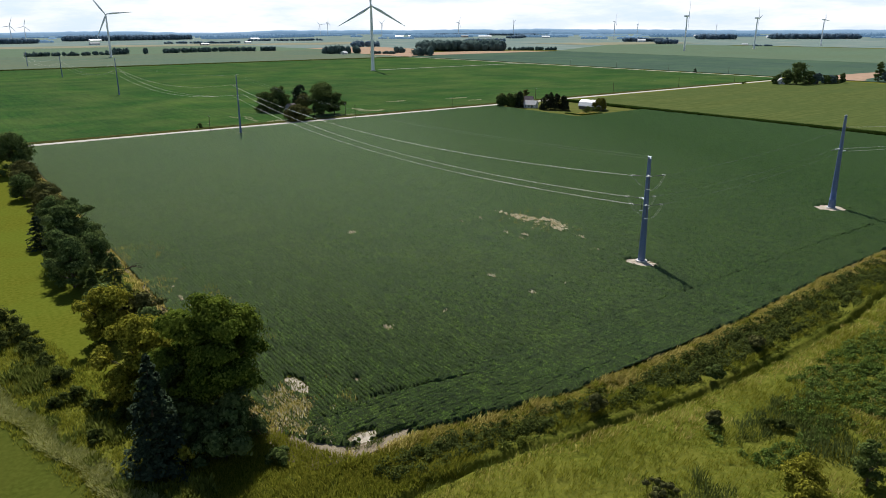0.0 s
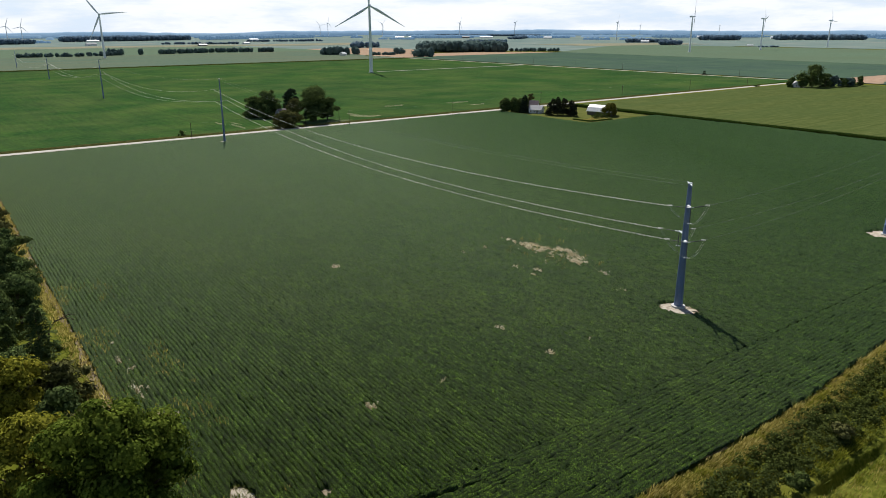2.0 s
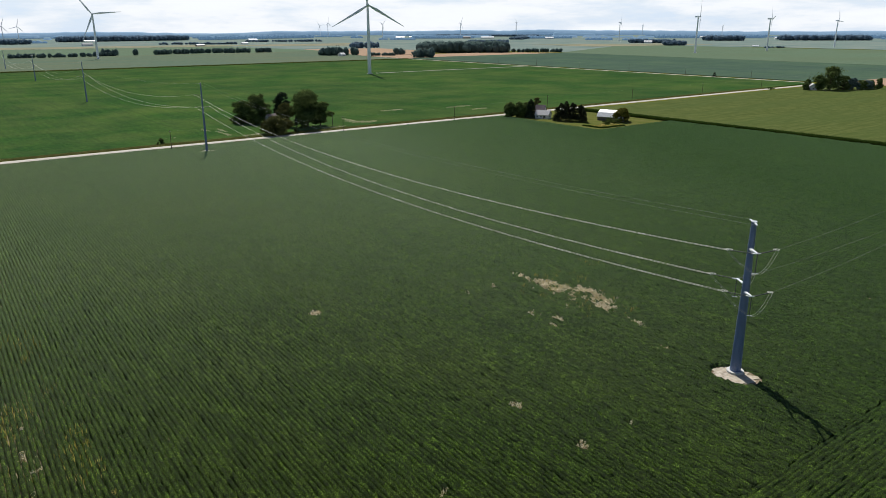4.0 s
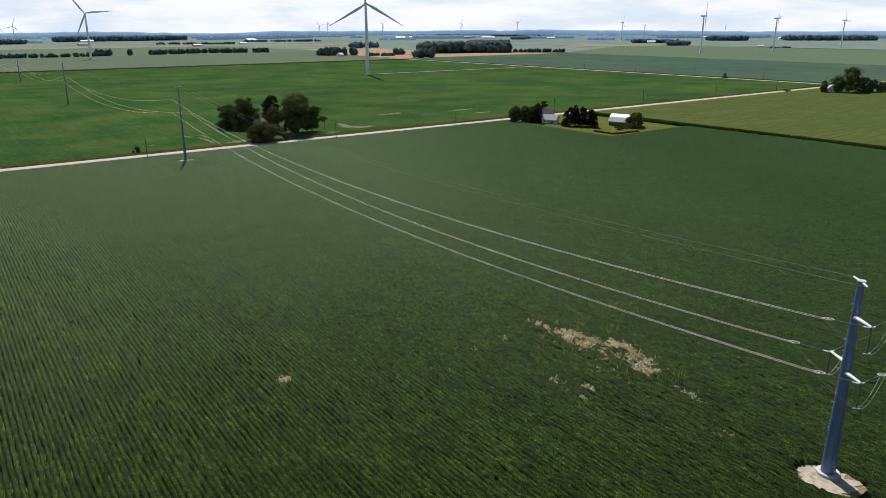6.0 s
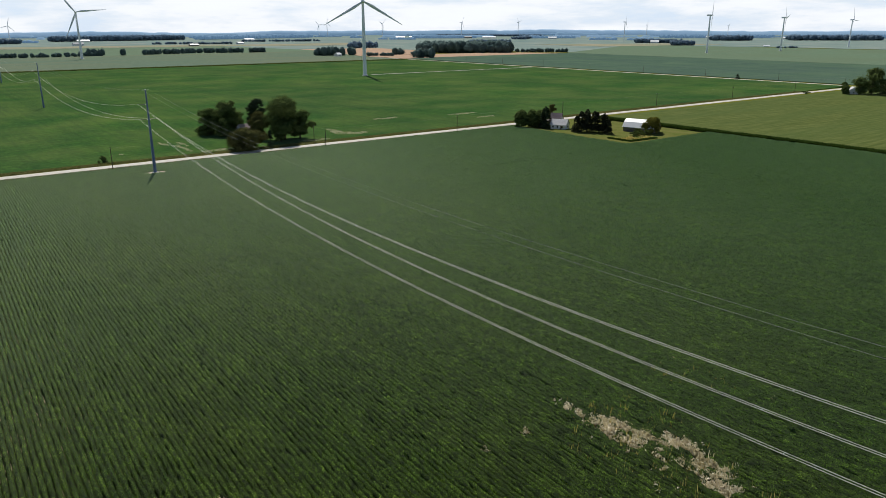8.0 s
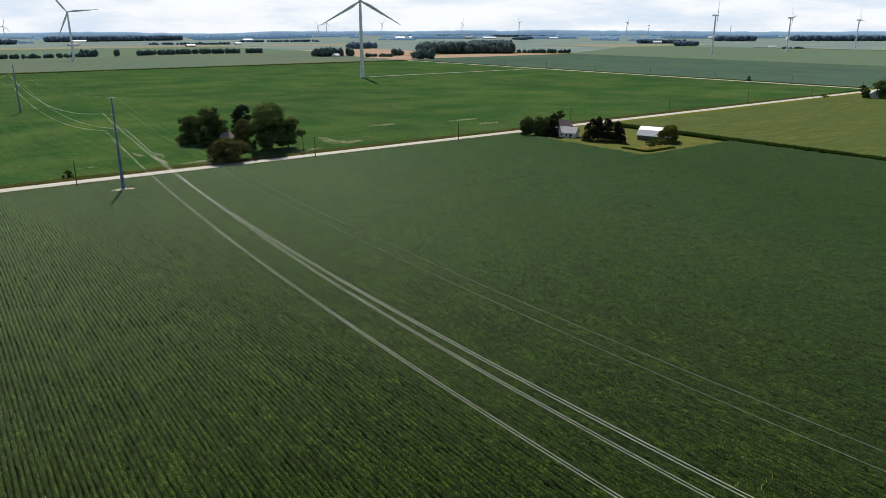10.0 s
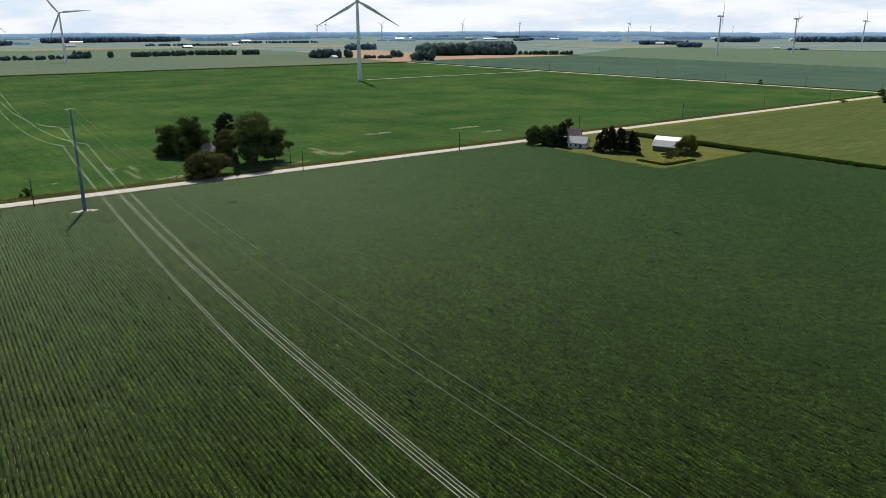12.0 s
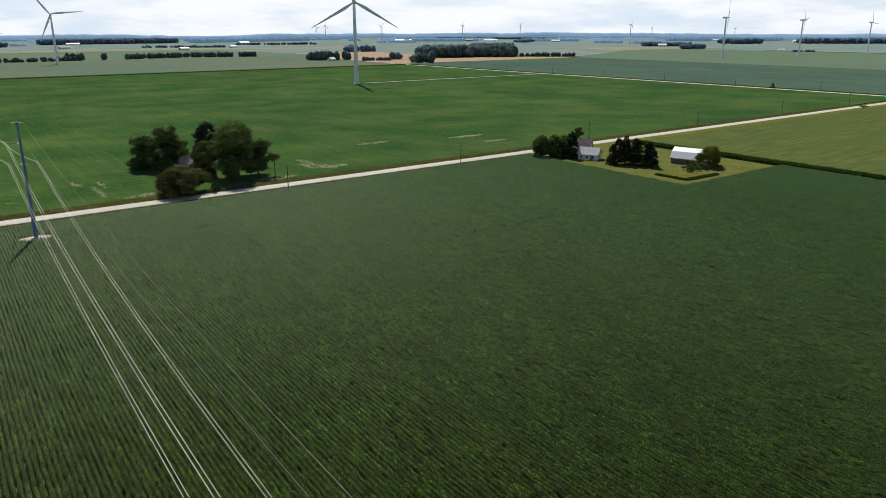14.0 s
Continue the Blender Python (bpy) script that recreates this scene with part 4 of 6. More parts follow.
for row in ((518.5, 835.0, 81.0, -32, 0), (359, 1520, 78.5, -13, -35), (1440, 1006, 74.5, 35, 12), (1689, 985, 71.0, 40, 40), (2085, 1020, 68.0, 44, 25), (2376, 1993, 68.0, 28, 10), (2870, 3127, 72.0, 25, 70), (2408, 3038, 70.0, 22, 30),
            (2231, 4100, 73.5, 20, 10), (1944, 3040, 65.0, 20, 50), (387, 2975, 59.0, -8, 20), (459, 3167, 57.5, -8, 15), (2010, 3782, 60.0, -30, 80), (3150, 2491, 57.0, 40, 35), (3575, 2312, 53.0, 40, 60)):
    turbine(*row)


# ---- trees ----
def broadleaf(x, y, h, w, mat, label, seed, leaves=5000, size=0.5, low=0.06, lobes=22, lean=(0, 0), name="tree", category="tree", trunk=True, lump=1.0):
    """Tapered trunk, forking limbs and a crown of leaf clumps with an uneven outline."""
    r = np.random.default_rng(seed)
    root = empty(name, x, y)
    tagged(root, label, category)
    z0, z1 = h * low, h
    lobes = int(lobes * 1.35)
    rx = w / 2
    u = (np.arange(lobes) + r.random(lobes)) / lobes
    prof = np.where(u < 0.42, (0.80 if low < 0.09 else 0.62) + (0.20 if low < 0.09 else 0.38) * np.sin(u / 0.42 * np.pi / 2), np.sqrt(np.clip(1 - ((u - 0.42) / 0.60) ** 2, 0.03, 1)))
    R = (0.10 + 0.16 * r.random(lobes)) * min(w, (z1 - z0) * 1.2) * lump
    az = np.arange(lobes) * 2.4 + r.random(lobes) * 1.6
    swell = 1 + 0.20 * np.sin(2 * az + seed) + 0.14 * np.sin(3 * az + 2.1 * seed)
    out = np.where(r.random(lobes) < 0.8, np.clip(prof * swell * rx - R * 0.55, 0, None) * (0.78 + 0.30 * r.random(lobes)), rx * 0.4 * r.random(lobes))
    C = np.stack([np.cos(az) * out + lean[0], np.sin(az) * out + lean[1], z0 + R * 0.6 + u * np.maximum(z1 - z0 - 1.3 * R, 0.2) + r.normal(0, 0.03, lobes) * h], -1)
    share = R ** 2 / (R ** 2).sum()
    cs, ns = [], []
    for c, rad, sh in zip(C, R, share):
        n = max(18, int(leaves * sh * 1.45))
        knots = 9 + int(r.integers(0, 7))
        k = r.normal(size=(knots, 3))
        k[:, 2] = np.abs(k[:, 2]) * 0.9 - 0.35
        k /= np.linalg.norm(k, axis=1)[:, None]
        pick = r.integers(0, knots, n)
        q = k[pick] * (0.72 + 0.36 * r.random((knots, 1)))[pick] + r.normal(0, 0.20, size=(n, 3)) * np.array([1, 1, 0.6])
        shell = r.normal(size=(n, 3))
        shell[:, 2] = np.abs(shell[:, 2]) * 1.1 - 0.4
        shell *= (0.86 + 0.20 * r.random(n) ** 2)[:, None] / np.linalg.norm(shell, axis=1)[:, None]
        q = np.where(r.random((n, 1)) < 0.5, q, shell)
        ns.append(q * 1.2 + r.normal(0, 0.20, size=(n, 3)) + np.array([0, 0, 0.05]))
        q = c + q * rad * np.array([1.1, 1.1, 0.85])
        q[:, 2] = np.maximum(q[:, 2], 0.12 + 0.3 * r.random(n))
        cs.append(q)
    inner = []
    for c, rad in zip(C, R):
        q = r.normal(size=(16, 3))
        q /= np.linalg.norm(q, axis=1)[:, None]
        core = c + q * rad * 0.42
        core[:, 2] = np.maximum(core[:, 2], rad * 0.5)
        inner.append(leaf_quads(core, q, rad * 0.95, r, aspect=0.9))
    v, f = joined([leaf_quads(np.concatenate(cs), np.concatenate(ns), size * 0.95, r)] + inner)
    v[:, 2] = np.maximum(v[:, 2], 0.06)
    np_thing("crown", v, f, mat, root)
    if trunk:
        pieces = []
        top = np.array([lean[0] * 0.7, lean[1] * 0.7, h * 0.72])
        s = np.linspace(0, 1, 6)[:, None]
        path = s * top + np.sin(s * 4 + seed) * np.array([[0.15, 0.1, 0]]) * h * 0.04
        path[0, 2] = -0.3
        pieces.append(tube_arrays(path, np.linspace(0.028, 0.008, 6) * h, 8))
        for c in C[:: max(1, lobes // 12)]:
            a = np.array([0, 0, max(z0 * 0.8, c[2] * 0.5)])
            t = np.linspace(0, 1, 4)[:, None]
            limb = a * (1 - t) + c * t
            limb[1:3, 2] += 0.06 * h * np.array([0.4, 0.3])
            pieces.append(tube_arrays(limb, np.linspace(0.011, 0.003, 4) * h, 5))
        v, f = joined(pieces)
        np_thing("trunk", v, f, M["bark"], root, True)
    return root


def conifer(x, y, h, w, mat, label, seed, sprays=2600, size=0.6, low=0.05, name="spruce", open_top=0.9):
    """Straight trunk with whorls of drooping boughs that shorten towards the top."""
    r = np.random.default_rng(seed)
    root = empty(name, x, y)
    tagged(root, label, "tree")
    nb = max(40, int(h * 9))
    zf = np.sort(r.random(nb)) ** 1.15
    boughs, pieces = [], [tube_arrays([(0, 0, -0.3), (0, 0, h * 0.5), (0, 0, h * 0.98)], [0.022 * h, 0.013 * h, 0.02], 7)]
    per = max(8, int(sprays * 1.6) // nb)
    cs, ns = [], []
    for i, zz in enumerate(zf):
        z = h * (low + (1 - low) * zz)
        ln = (w / 2) * (1 - zz) ** open_top * (0.72 + 0.4 * r.random()) + 0.25
        az = i * 2.4 + r.random() * 0.8
        out = np.array([math.cos(az), math.sin(az), 0.0])
        droop = 0.28 + 0.25 * (1 - zz)
        if i % 3 == 0:
            pieces.append(tube_arrays([np.array([0, 0, z]), np.array([0, 0, z]) + out * ln * 0.85 - np.array([0, 0, droop * ln * 0.6])], [0.05, 0.015], 4))
        t = 0.12 + 0.9 * np.sqrt(r.random(per))
        lat = r.normal(0, 0.16, per) * ln * t
        side = np.array([-out[1], out[0], 0])
        q = np.array([0, 0, z]) + out * (ln * t)[:, None] + side * lat[:, None]
        q[:, 2] += -droop * ln * t ** 1.6 + 0.12 * ln * t ** 4 + r.normal(0, 0.12, per)
        q[:, 2] = np.maximum(q[:, 2], 0.1)
        cs.append(q)
        ns.append(np.array([0, 0, 1.0]) + out * 0.5 + r.normal(0, 0.4, size=(per, 3)))
    v, f = leaf_quads(np.concatenate(cs), np.concatenate(ns), size * 0.85, r, aspect=0.6)
    np_thing("bough_mass", v, f, mat, root)
    v, f = joined(pieces)
    np_thing("trunk", v, f, M["bark"], root, True)
    return root


DEAD_AT = (35.4, 170.2)
TALL = "tall broad green leafy tree at the field corner"
broadleaf(31.3, 97.2, 20.4, 13.4, M["maple"], TALL, 141, 22000, 0.42, 0.24, 56, lump=0.72)
broadleaf(31.8, 91.8, 8.2, 7.6, M["oak"], "dark green undergrowth below the tall tree", 133, 2200, 0.5, 0.0, 12, name="bush", category="bush")
broadleaf(28.6, 87.6, 5.4, 7.0, M["oak"], "dark green undergrowth below the tall tree", 134, 1800, 0.5, 0.0, 12, name="bush", category="bush")
broadleaf(26.2, 93.5, 7.0, 6.4, M["oak"], "dark green undergrowth below the tall tree", 135, 2200, 0.5, 0.0, 14, name="bush", category="bush")
conifer(20.7, 91.0, 17.0, 9.6, M["spruce"], "dark dense spruce standing by the tall leafy tree", 102, 5200, 0.62)
broadleaf(25.5, 99.0, 12.5, 7.5, M["oak"], "dark green leafy tree in the hedgerow shade", 103, 3500, 0.5, 0.0, 18)
broadleaf(25.0, 113.0, 14.0, 12.0, M["olive"], "yellow-green leafy tree in the field hedgerow", 104, 8500, 0.46, 0.0, 40, lump=0.75)
broadleaf(30.5, 107.5, 11.5, 8.0, M["olive"], "yellow-green leafy tree in the field hedgerow", 105, 4000, 0.50, 0.0, 20)
broadleaf(32.5, 121.0, 9.0, 7.5, M["brown_leaf"], "dull brownish shrubby tree beside the bean rows", 106, 3000, 0.45, 0.0, 18)
broadleaf(25.8, 139.5, 11.0, 9.5, M["olive"], "rounded yellow-green tree in the field hedgerow", 107, 4500, 0.48, 0.0, 22)
broadleaf(33.0, 143.0, 7.5, 8.0, M["brown_leaf"], "dull brownish shrubby tree beside the bean rows", 108, 2600, 0.45, 0.0, 16)
conifer(33.6, 166.0, 9.5, 7.5, M["oak"], "dark green full-skirted cedar in the hedgerow", 109, 2600, 0.55, name="cedar", open_top=0.6)
conifer(28.5, 163.0, 8.0, 5.5, M["silver"], "silvery grey-green young spruce in the hedgerow", 110, 2200, 0.5)
broadleaf(27.0, 176.0, 12.0, 9.0, M["oak"], "dark green tree in the field hedgerow", 111, 4000, 0.5, 0.0, 20)
broadleaf(33.0, 184.0, 10.5, 8.0, M["oak"], "dark green tree in the field hedgerow", 112, 3500, 0.5, 0.0, 18)
broadleaf(30.5, 199.0, 15.0, 10.0, M["oak"], "dark green tree in the field hedgerow", 113, 4500, 0.52, 0.0, 22)
broadleaf(34.5, 211.0, 13.5, 9.0, M["oak"], "dark green tree in the field hedgerow", 114, 3800, 0.52, 0.0, 20)
conifer(26.5, 216.0, 9.0, 7.0, M["spruce"], "dark round-topped cedar at the lawn's edge", 115, 1800, 0.6, name="cedar", open_top=0.55)
broadleaf(36.0, 240.0, 8.0, 8.0, M["brown_leaf"], "dull brownish shrubby tree beside the bean rows", 116, 2400, 0.5, 0.0, 16)
broadleaf(35.5, 262.0, 9.5, 10.0, M["brown_leaf"], "dull brownish shrubby tree beside the bean rows", 117, 2600, 0.55, 0.0, 16)
broadleaf(32.5, 284.0, 9.0, 9.0, M["oak"], "dark green tree in the field hedgerow", 118, 2400, 0.55, 0.0, 16)
broadleaf(36.0, 298.0, 10.0, 10.0, M["brown_leaf"], "dull brownish shrubby tree beside the bean rows", 119, 2600, 0.55, 0.0, 16)
broadleaf(37.0, 336.0, 17.0, 13.0, M["oak"], "large dark green tree near the gravel road", 120, 4200, 0.6, 0.0, 24)
broadleaf(30.0, 352.0, 15.0, 12.0, M["oak"], "large dark green tree near the gravel road", 121, 3600, 0.6, 0.0, 22)
broadleaf(23.6, 89.5, 3.6, 3.0, M["olive"], "small yellow-green bush at the foot of the tall tree", 131, 900, 0.4, 0.0, 10, name="bush", category="bush")
broadleaf(34.0, 82.5, 2.2, 3.6, M["silver"], "grey-green bush at the field corner", 132, 900, 0.4, 0.0, 10, name="bush", category="bush")
limb_pieces = []
for pts_, rad_ in (([(0, 0, 0), (0.4, 0.2, 2.5), (1.6, 0.5, 4.3), (3.6, 0.8, 4.9), (5.8, 0.6, 4.6)], [0.22, 0.19, 0.14, 0.09, 0.03]), ([(2.4, 0.6, 4.6), (3.8, 1.6, 5.3), (5.0, 2.2, 5.0)], [0.10, 0.06, 0.02]), ([(3.6, 0.8, 4.9), (4.8, -0.2, 5.6), (6.2, -0.6, 5.3)], [0.08, 0.05, 0.02]), ([(1.6, 0.5, 4.3), (2.2, -0.4, 5.6), (3.0, -0.9, 6.2)], [0.09, 0.05, 0.02])):
    limb_pieces.append(tube_arrays(pts_, rad_, 6))
snag = np_thing("dead_tree", *joined(limb_pieces), M["bark"], smooth=True)
snag.matrix_world = pose(DEAD_AT[0], DEAD_AT[1], -0.1, 0, 0, -40)
tagged(snag, "bare dead limb leaning out over the bean rows", "dead tree")
for i, (x, y, h, w, mt) in enumerate(((32.0, 228.0, 11.0, 9.5, "oak"), (34.5, 196.0, 11.0, 8.0, "oak"), (27.0, 188.5, 11.0, 8.0, "oak"), (34.5, 250.0, 8.5, 8.5, "brown_leaf"), (37.0, 273.0, 7.5, 8.0, "brown_leaf"), (37.5, 314.0, 9.0, 9.0, "brown_leaf"), (31.0, 208.0, 10.0, 8.0, "oak"), (28.0, 150.5, 8.0, 7.5, "oak"), (31.5, 131.0, 8.0, 7.0, "oak"))):
    broadleaf(x, y, h, w, M[mt], "dense leafy tree filling the field hedgerow", 181 + i, 2400, 0.52, 0.0, 14)
# brush along the lawn's near edge
for i, (x, y, h, w) in enumerate(((10.5, 157, 5.0, 5.5), (8.0, 149, 4.5, 5.0), (12.5, 150, 3.6, 5.0), (13.5, 143, 3.0, 4.2), (14.2, 135, 2.6, 3.4), (15.0, 127, 2.8, 4.0), (15.8, 119, 2.4, 3.0), (17.8, 113, 2.2, 3.4), (20.0, 108, 2.0, 3.0), (12.5, 118, 1.8, 2.4), (15.5, 104, 1.8, 2.6))):
    broadleaf(x, y, h, w, M["weeds"], "low dark green bush at the edge of the lawn", 140 + i, 700, 0.38, 0.02, 10, name="bush", category="bush", trunk=False)
for i, (x, y, h, w, mt) in enumerate(((79.4, 65.6, 3.0, 3.0, "brown_leaf"), (90, 51.7, 2.8, 2.2, "brown_leaf"), (104, 60.5, 2.4, 2.8, "silver"), (121, 63, 2.2, 3.0, "brown_leaf"), (85.5, 36, 5.0, 6.0, "olive"), (92.5, 31, 7.0, 4.5, "silver"), (82, 34, 3.8, 4.5, "olive"), (96.5, 45.5, 1.8, 4.0, "weeds"), (70, 46, 1.6, 5.0, "brown_leaf"))):
    broadleaf(x, y, h, w, M[mt], "scrubby bush in rough grass by the ditch", 160 + i, 1100, 0.34, 0.04, 12, name="bush", category="bush", trunk=i in (4, 5))

# grove with the house by the road
GROVE = "large dark green shade tree beside the gravel road"
broadleaf(231.6, 437.0, 21.8, 19.0, M["oak"], GROVE, 201, 19800, 0.48, 0.12, 30)
broadleaf(239.3, 436.0, 14.5, 12.0, M["oak"], GROVE, 202, 12100, 0.43, 0.12, 20)
broadleaf(216.5, 473.0, 17.8, 14.0, M["oak"], GROVE, 203, 13200, 0.48, 0.06, 24)
broadleaf(208.0, 477.0, 14.0, 12.0, M["oak"], GROVE, 204, 8800, 0.48, 0.0, 18)
broadleaf(211.5, 466.0, 10.5, 8.5, M["oak"], GROVE, 210, 5720, 0.43, 0.0, 14)
broadleaf(233.0, 474.0, 18.0, 9.5, M["spruce"], GROVE, 205, 8800, 0.48, 0.05, 18)
broadleaf(222.8, 447.5, 13.8, 10.5, M["brown_leaf"], "brownish-green tree beside the farmhouse", 206, 13200, 0.4, 0.02, 22)
broadleaf(204.8, 421.8, 10.2, 16.5, M["brown_leaf"], "wide rounded olive-brown tree beside the road", 207, 19800, 0.4, 0.0, 30)
conifer(216.8, 421.4, 8.4, 4.4, M["spruce"], "small dark conifer beside the road", 208, 1400, 0.5)
broadleaf(227.0, 431.5, 10.8, 7.0, M["oak"], "dark green tree in the roadside grove", 209, 5280, 0.4, 0.06, 16)

# roadside farm trees
for i, (x, y, h, w) in enumerate(((358.5, 401, 9.6, 9.0), (364.0, 398.5, 9.6, 8.5), (369.5, 398, 9.0, 8.0))):
    broadleaf(x, y, h, w, M["oak"], "dark green tree in the farm windbreak", 220 + i, 3400, 0.6, 0.02, 20)
broadleaf(363.5, 395.5, 4.5, 5.0, M["silver"], "small grey-green bush by the farmhouse", 224, 800, 0.5, 0.03, 10, name="bush", category="bush")
conifer(367.3, 391.2, 11.8, 7.6, M["spruce"], "dense dark conifer beside the farmhouse", 225, 4600, 0.7, open_top=0.45)
broadleaf(384.5, 403.5, 11.5, 6.5, M["brown_leaf"], "orange-brown tree behind the farmhouse", 226, 1500, 0.55, 0.1, 12)
for i, (x, y, h, w) in enumerate(((370.0, 369.5, 9.6, 5.6), (372.0, 368.2, 12.6, 6.4), (374.0, 366.0, 13.8, 6.2), (376.2, 367.4, 12.0, 5.6), (376.0, 362.6, 12.8, 5.4), (378.6, 363.4, 12.2, 5.2), (378.0, 358.0, 12.0, 5.4), (380.6, 358.8, 10.8, 5.0), (377.6, 354.6, 9.2, 5.2))):
    conifer(x - 0.6, y, h * 0.88, w * 0.95, M["pine"], "dark bare-stemmed pine in the farm clump", 230 + i, 2600, 0.62, 0.18, name="pine", open_top=0.42)
broadleaf(396.4, 341.6, 8.8, 8.6, M["olive_dark"], "olive-brown tree beside the white barn", 240, 3400, 0.55, 0.0, 16)
for i, (x, y, h, w) in enumerate(((383.5, 342.0, 2.4, 4.5), (387.0, 343.0, 3.4, 5.5), (390.5, 340.0, 2.6, 4.6), (385.5, 339.0, 1.8, 4.5), (380.5, 339.0, 1.2, 3.0))):
    broadleaf(x, y, h, w, M["silver"], "low grey-green brush heap in the farmyard", 280 + i, 700, 0.4, 0.0, 9, name="bush", category="bush", trunk=False)
# far farm with tall trees
for i, (x, y, h, w, mt) in enumerate(((724, 373, 22.0, 21, "oak"), (716, 379, 14, 10, "oak"), (738, 367, 13, 10, "oak"), (709, 387, 8, 6, "oak"), (745, 362, 11, 10, "wood"), (752, 357, 9, 9, "oak"), (760, 357, 8.5, 10, "wood"), (768, 357, 8, 9, "oak"), (775, 352, 10, 6, "oak"), (822, 338, 20.5, 9, "oak"), (825, 330, 12, 10, "wood"), (838, 322, 12, 10, "oak"), (765, 414, 6, 5, "oak"))):
    broadleaf(x, y, h, w, M[mt], "dark green tree round the far farmhouse", 250 + i, 1500, 1.1, 0.0, 16)
for i, (x, y, h, w) in enumerate(((734, 370, 11.0, 5.0), (741, 368.5, 11.5, 5.0), (747, 365, 10.0, 5.0))):
    conifer(x, y, h, w, M["spruce"], "dark pointed evergreen behind the far farmhouse", 274 + i, 500, 0.9)
broadleaf(690.0, 409.5, 2.2, 6.0, M["oak"], "low dark bush on the gravel road's edge", 272, 500, 0.5, 0.0, 10, name="bush", category="bush", trunk=False)
conifer(806.5, 545.0, 5.6, 6.0, M["spruce"], "single dark rounded evergreen beside the side road", 270, 500, 0.8, name="evergreen", open_top=0.6)
broadleaf(143.5, 424.0, 3.4, 3.2, M["oak"], "small dark roadside bush under the utility pole", 271, 500, 0.4, 0.02, 9, name="bush", category="bush")


def ball_arrays(cuts):
    bm = bmesh.new()
    bmesh.ops.create_icosphere(bm, subdivisions=cuts, radius=1.0)
    v = np.array([x.co[:] for x in bm.verts])
    f = np.array([[x.index for x in q.verts] for q in bm.faces])
    bm.free()
    return v, f


BALL_V, BALL_F = ball_arrays(2)
ROUND_V, ROUND_F = ball_arrays(1)


def wood(name, pts, h, spread, label, seed, crown=9.0, per=46, size=2.4, even=0.68):
    """A group of distant trees along or inside the given line: many uneven, lumpy crowns with leaf clumps on them. The
    leaf colours hold the haze.
    """
    r = np.random.default_rng(seed)
    cs, ns, crowns = [], [], []
    far = math.hypot(*pts[0]) > 2000
    per = int(per * (0.25 if far else 1.0))
    ball, sides = (ROUND_V, ROUND_F) if far else (BALL_V, BALL_F)
    for (x0, y0), (x1, y1) in zip(pts, pts[1:]):
        ln = math.hypot(x1 - x0, y1 - y0)
        n = max(3, int(ln * max(spread, crown) / (crown * crown * 0.45)))
        for i in range(n):
            t = r.random()
            nx, ny = -(y1 - y0) / ln, (x1 - x0) / ln
            o = (r.random() - 0.5) * spread
            hh = h * (even + (1.06 - even) * r.random())
            c = np.array([x0 + (x1 - x0) * t + nx * o, y0 + (y1 - y0) * t + ny * o, 0])
            wide = crown * (0.52 + 0.30 * r.random())
            lump = 0.88 + 0.12 * np.sin(ball @ r.normal(0, 3.2, (3, 3)) + r.random(3) * 6).sum(1) * 0.6 + r.normal(0, 0.06, len(ball))
            v = ball * lump[:, None] * np.array([wide, wide, hh * 0.50]) + np.array([0, 0, hh * 0.48])
            crowns.append((v + c, sides))
            p = r.normal(size=(per, 3))
            p /= np.linalg.norm(p, axis=1)[:, None]
            q = c + p * np.array([wide, wide, hh * 0.50]) * (0.86 + 0.30 * r.random((per, 1))) + np.array([0, 0, hh * 0.48])
            cs.append(q)
            ns.append(p + r.normal(0, 0.3, (per, 3)))
    v, f = leaf_quads(np.concatenate(cs), np.concatenate(ns), size * 0.75, r, aspect=0.9)
    f = np.concatenate([f[:, [0, 1, 2]], f[:, [0, 2, 3]]])
    v, f = joined(crowns + [(v, f)])
    v[:, 2] = np.maximum(v[:, 2], 0.05)
    # haze by distance: bluer leaf colour farther out, glowing blue farthest
    return tagged(np_thing(name, v, f, M["wood"] if not far else M["hazed_wood"] if math.hypot(*pts[0]) < 3400 else M["horizon"]), label, "trees", kind="stuff")


WOOD = "distant dense woodland block with haze tinted into its colour"
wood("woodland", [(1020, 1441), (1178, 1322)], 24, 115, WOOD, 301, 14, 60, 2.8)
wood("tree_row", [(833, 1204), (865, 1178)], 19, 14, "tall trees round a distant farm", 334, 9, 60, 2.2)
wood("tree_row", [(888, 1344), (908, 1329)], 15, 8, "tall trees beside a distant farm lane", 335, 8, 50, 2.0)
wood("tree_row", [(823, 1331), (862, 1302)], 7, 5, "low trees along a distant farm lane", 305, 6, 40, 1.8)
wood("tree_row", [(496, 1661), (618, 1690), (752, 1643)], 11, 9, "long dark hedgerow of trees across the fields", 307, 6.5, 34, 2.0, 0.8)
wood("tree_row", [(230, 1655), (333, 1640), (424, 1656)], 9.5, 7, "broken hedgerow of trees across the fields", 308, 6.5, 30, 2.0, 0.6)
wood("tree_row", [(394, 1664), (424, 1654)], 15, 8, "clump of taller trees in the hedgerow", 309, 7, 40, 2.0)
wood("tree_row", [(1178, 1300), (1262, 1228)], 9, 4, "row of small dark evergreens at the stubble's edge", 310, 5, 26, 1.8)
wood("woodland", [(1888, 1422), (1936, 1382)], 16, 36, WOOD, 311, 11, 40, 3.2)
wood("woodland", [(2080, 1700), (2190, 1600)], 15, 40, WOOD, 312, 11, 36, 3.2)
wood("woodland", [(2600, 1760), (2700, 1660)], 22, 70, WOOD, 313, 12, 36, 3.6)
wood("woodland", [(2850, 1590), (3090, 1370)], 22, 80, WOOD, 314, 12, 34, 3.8)
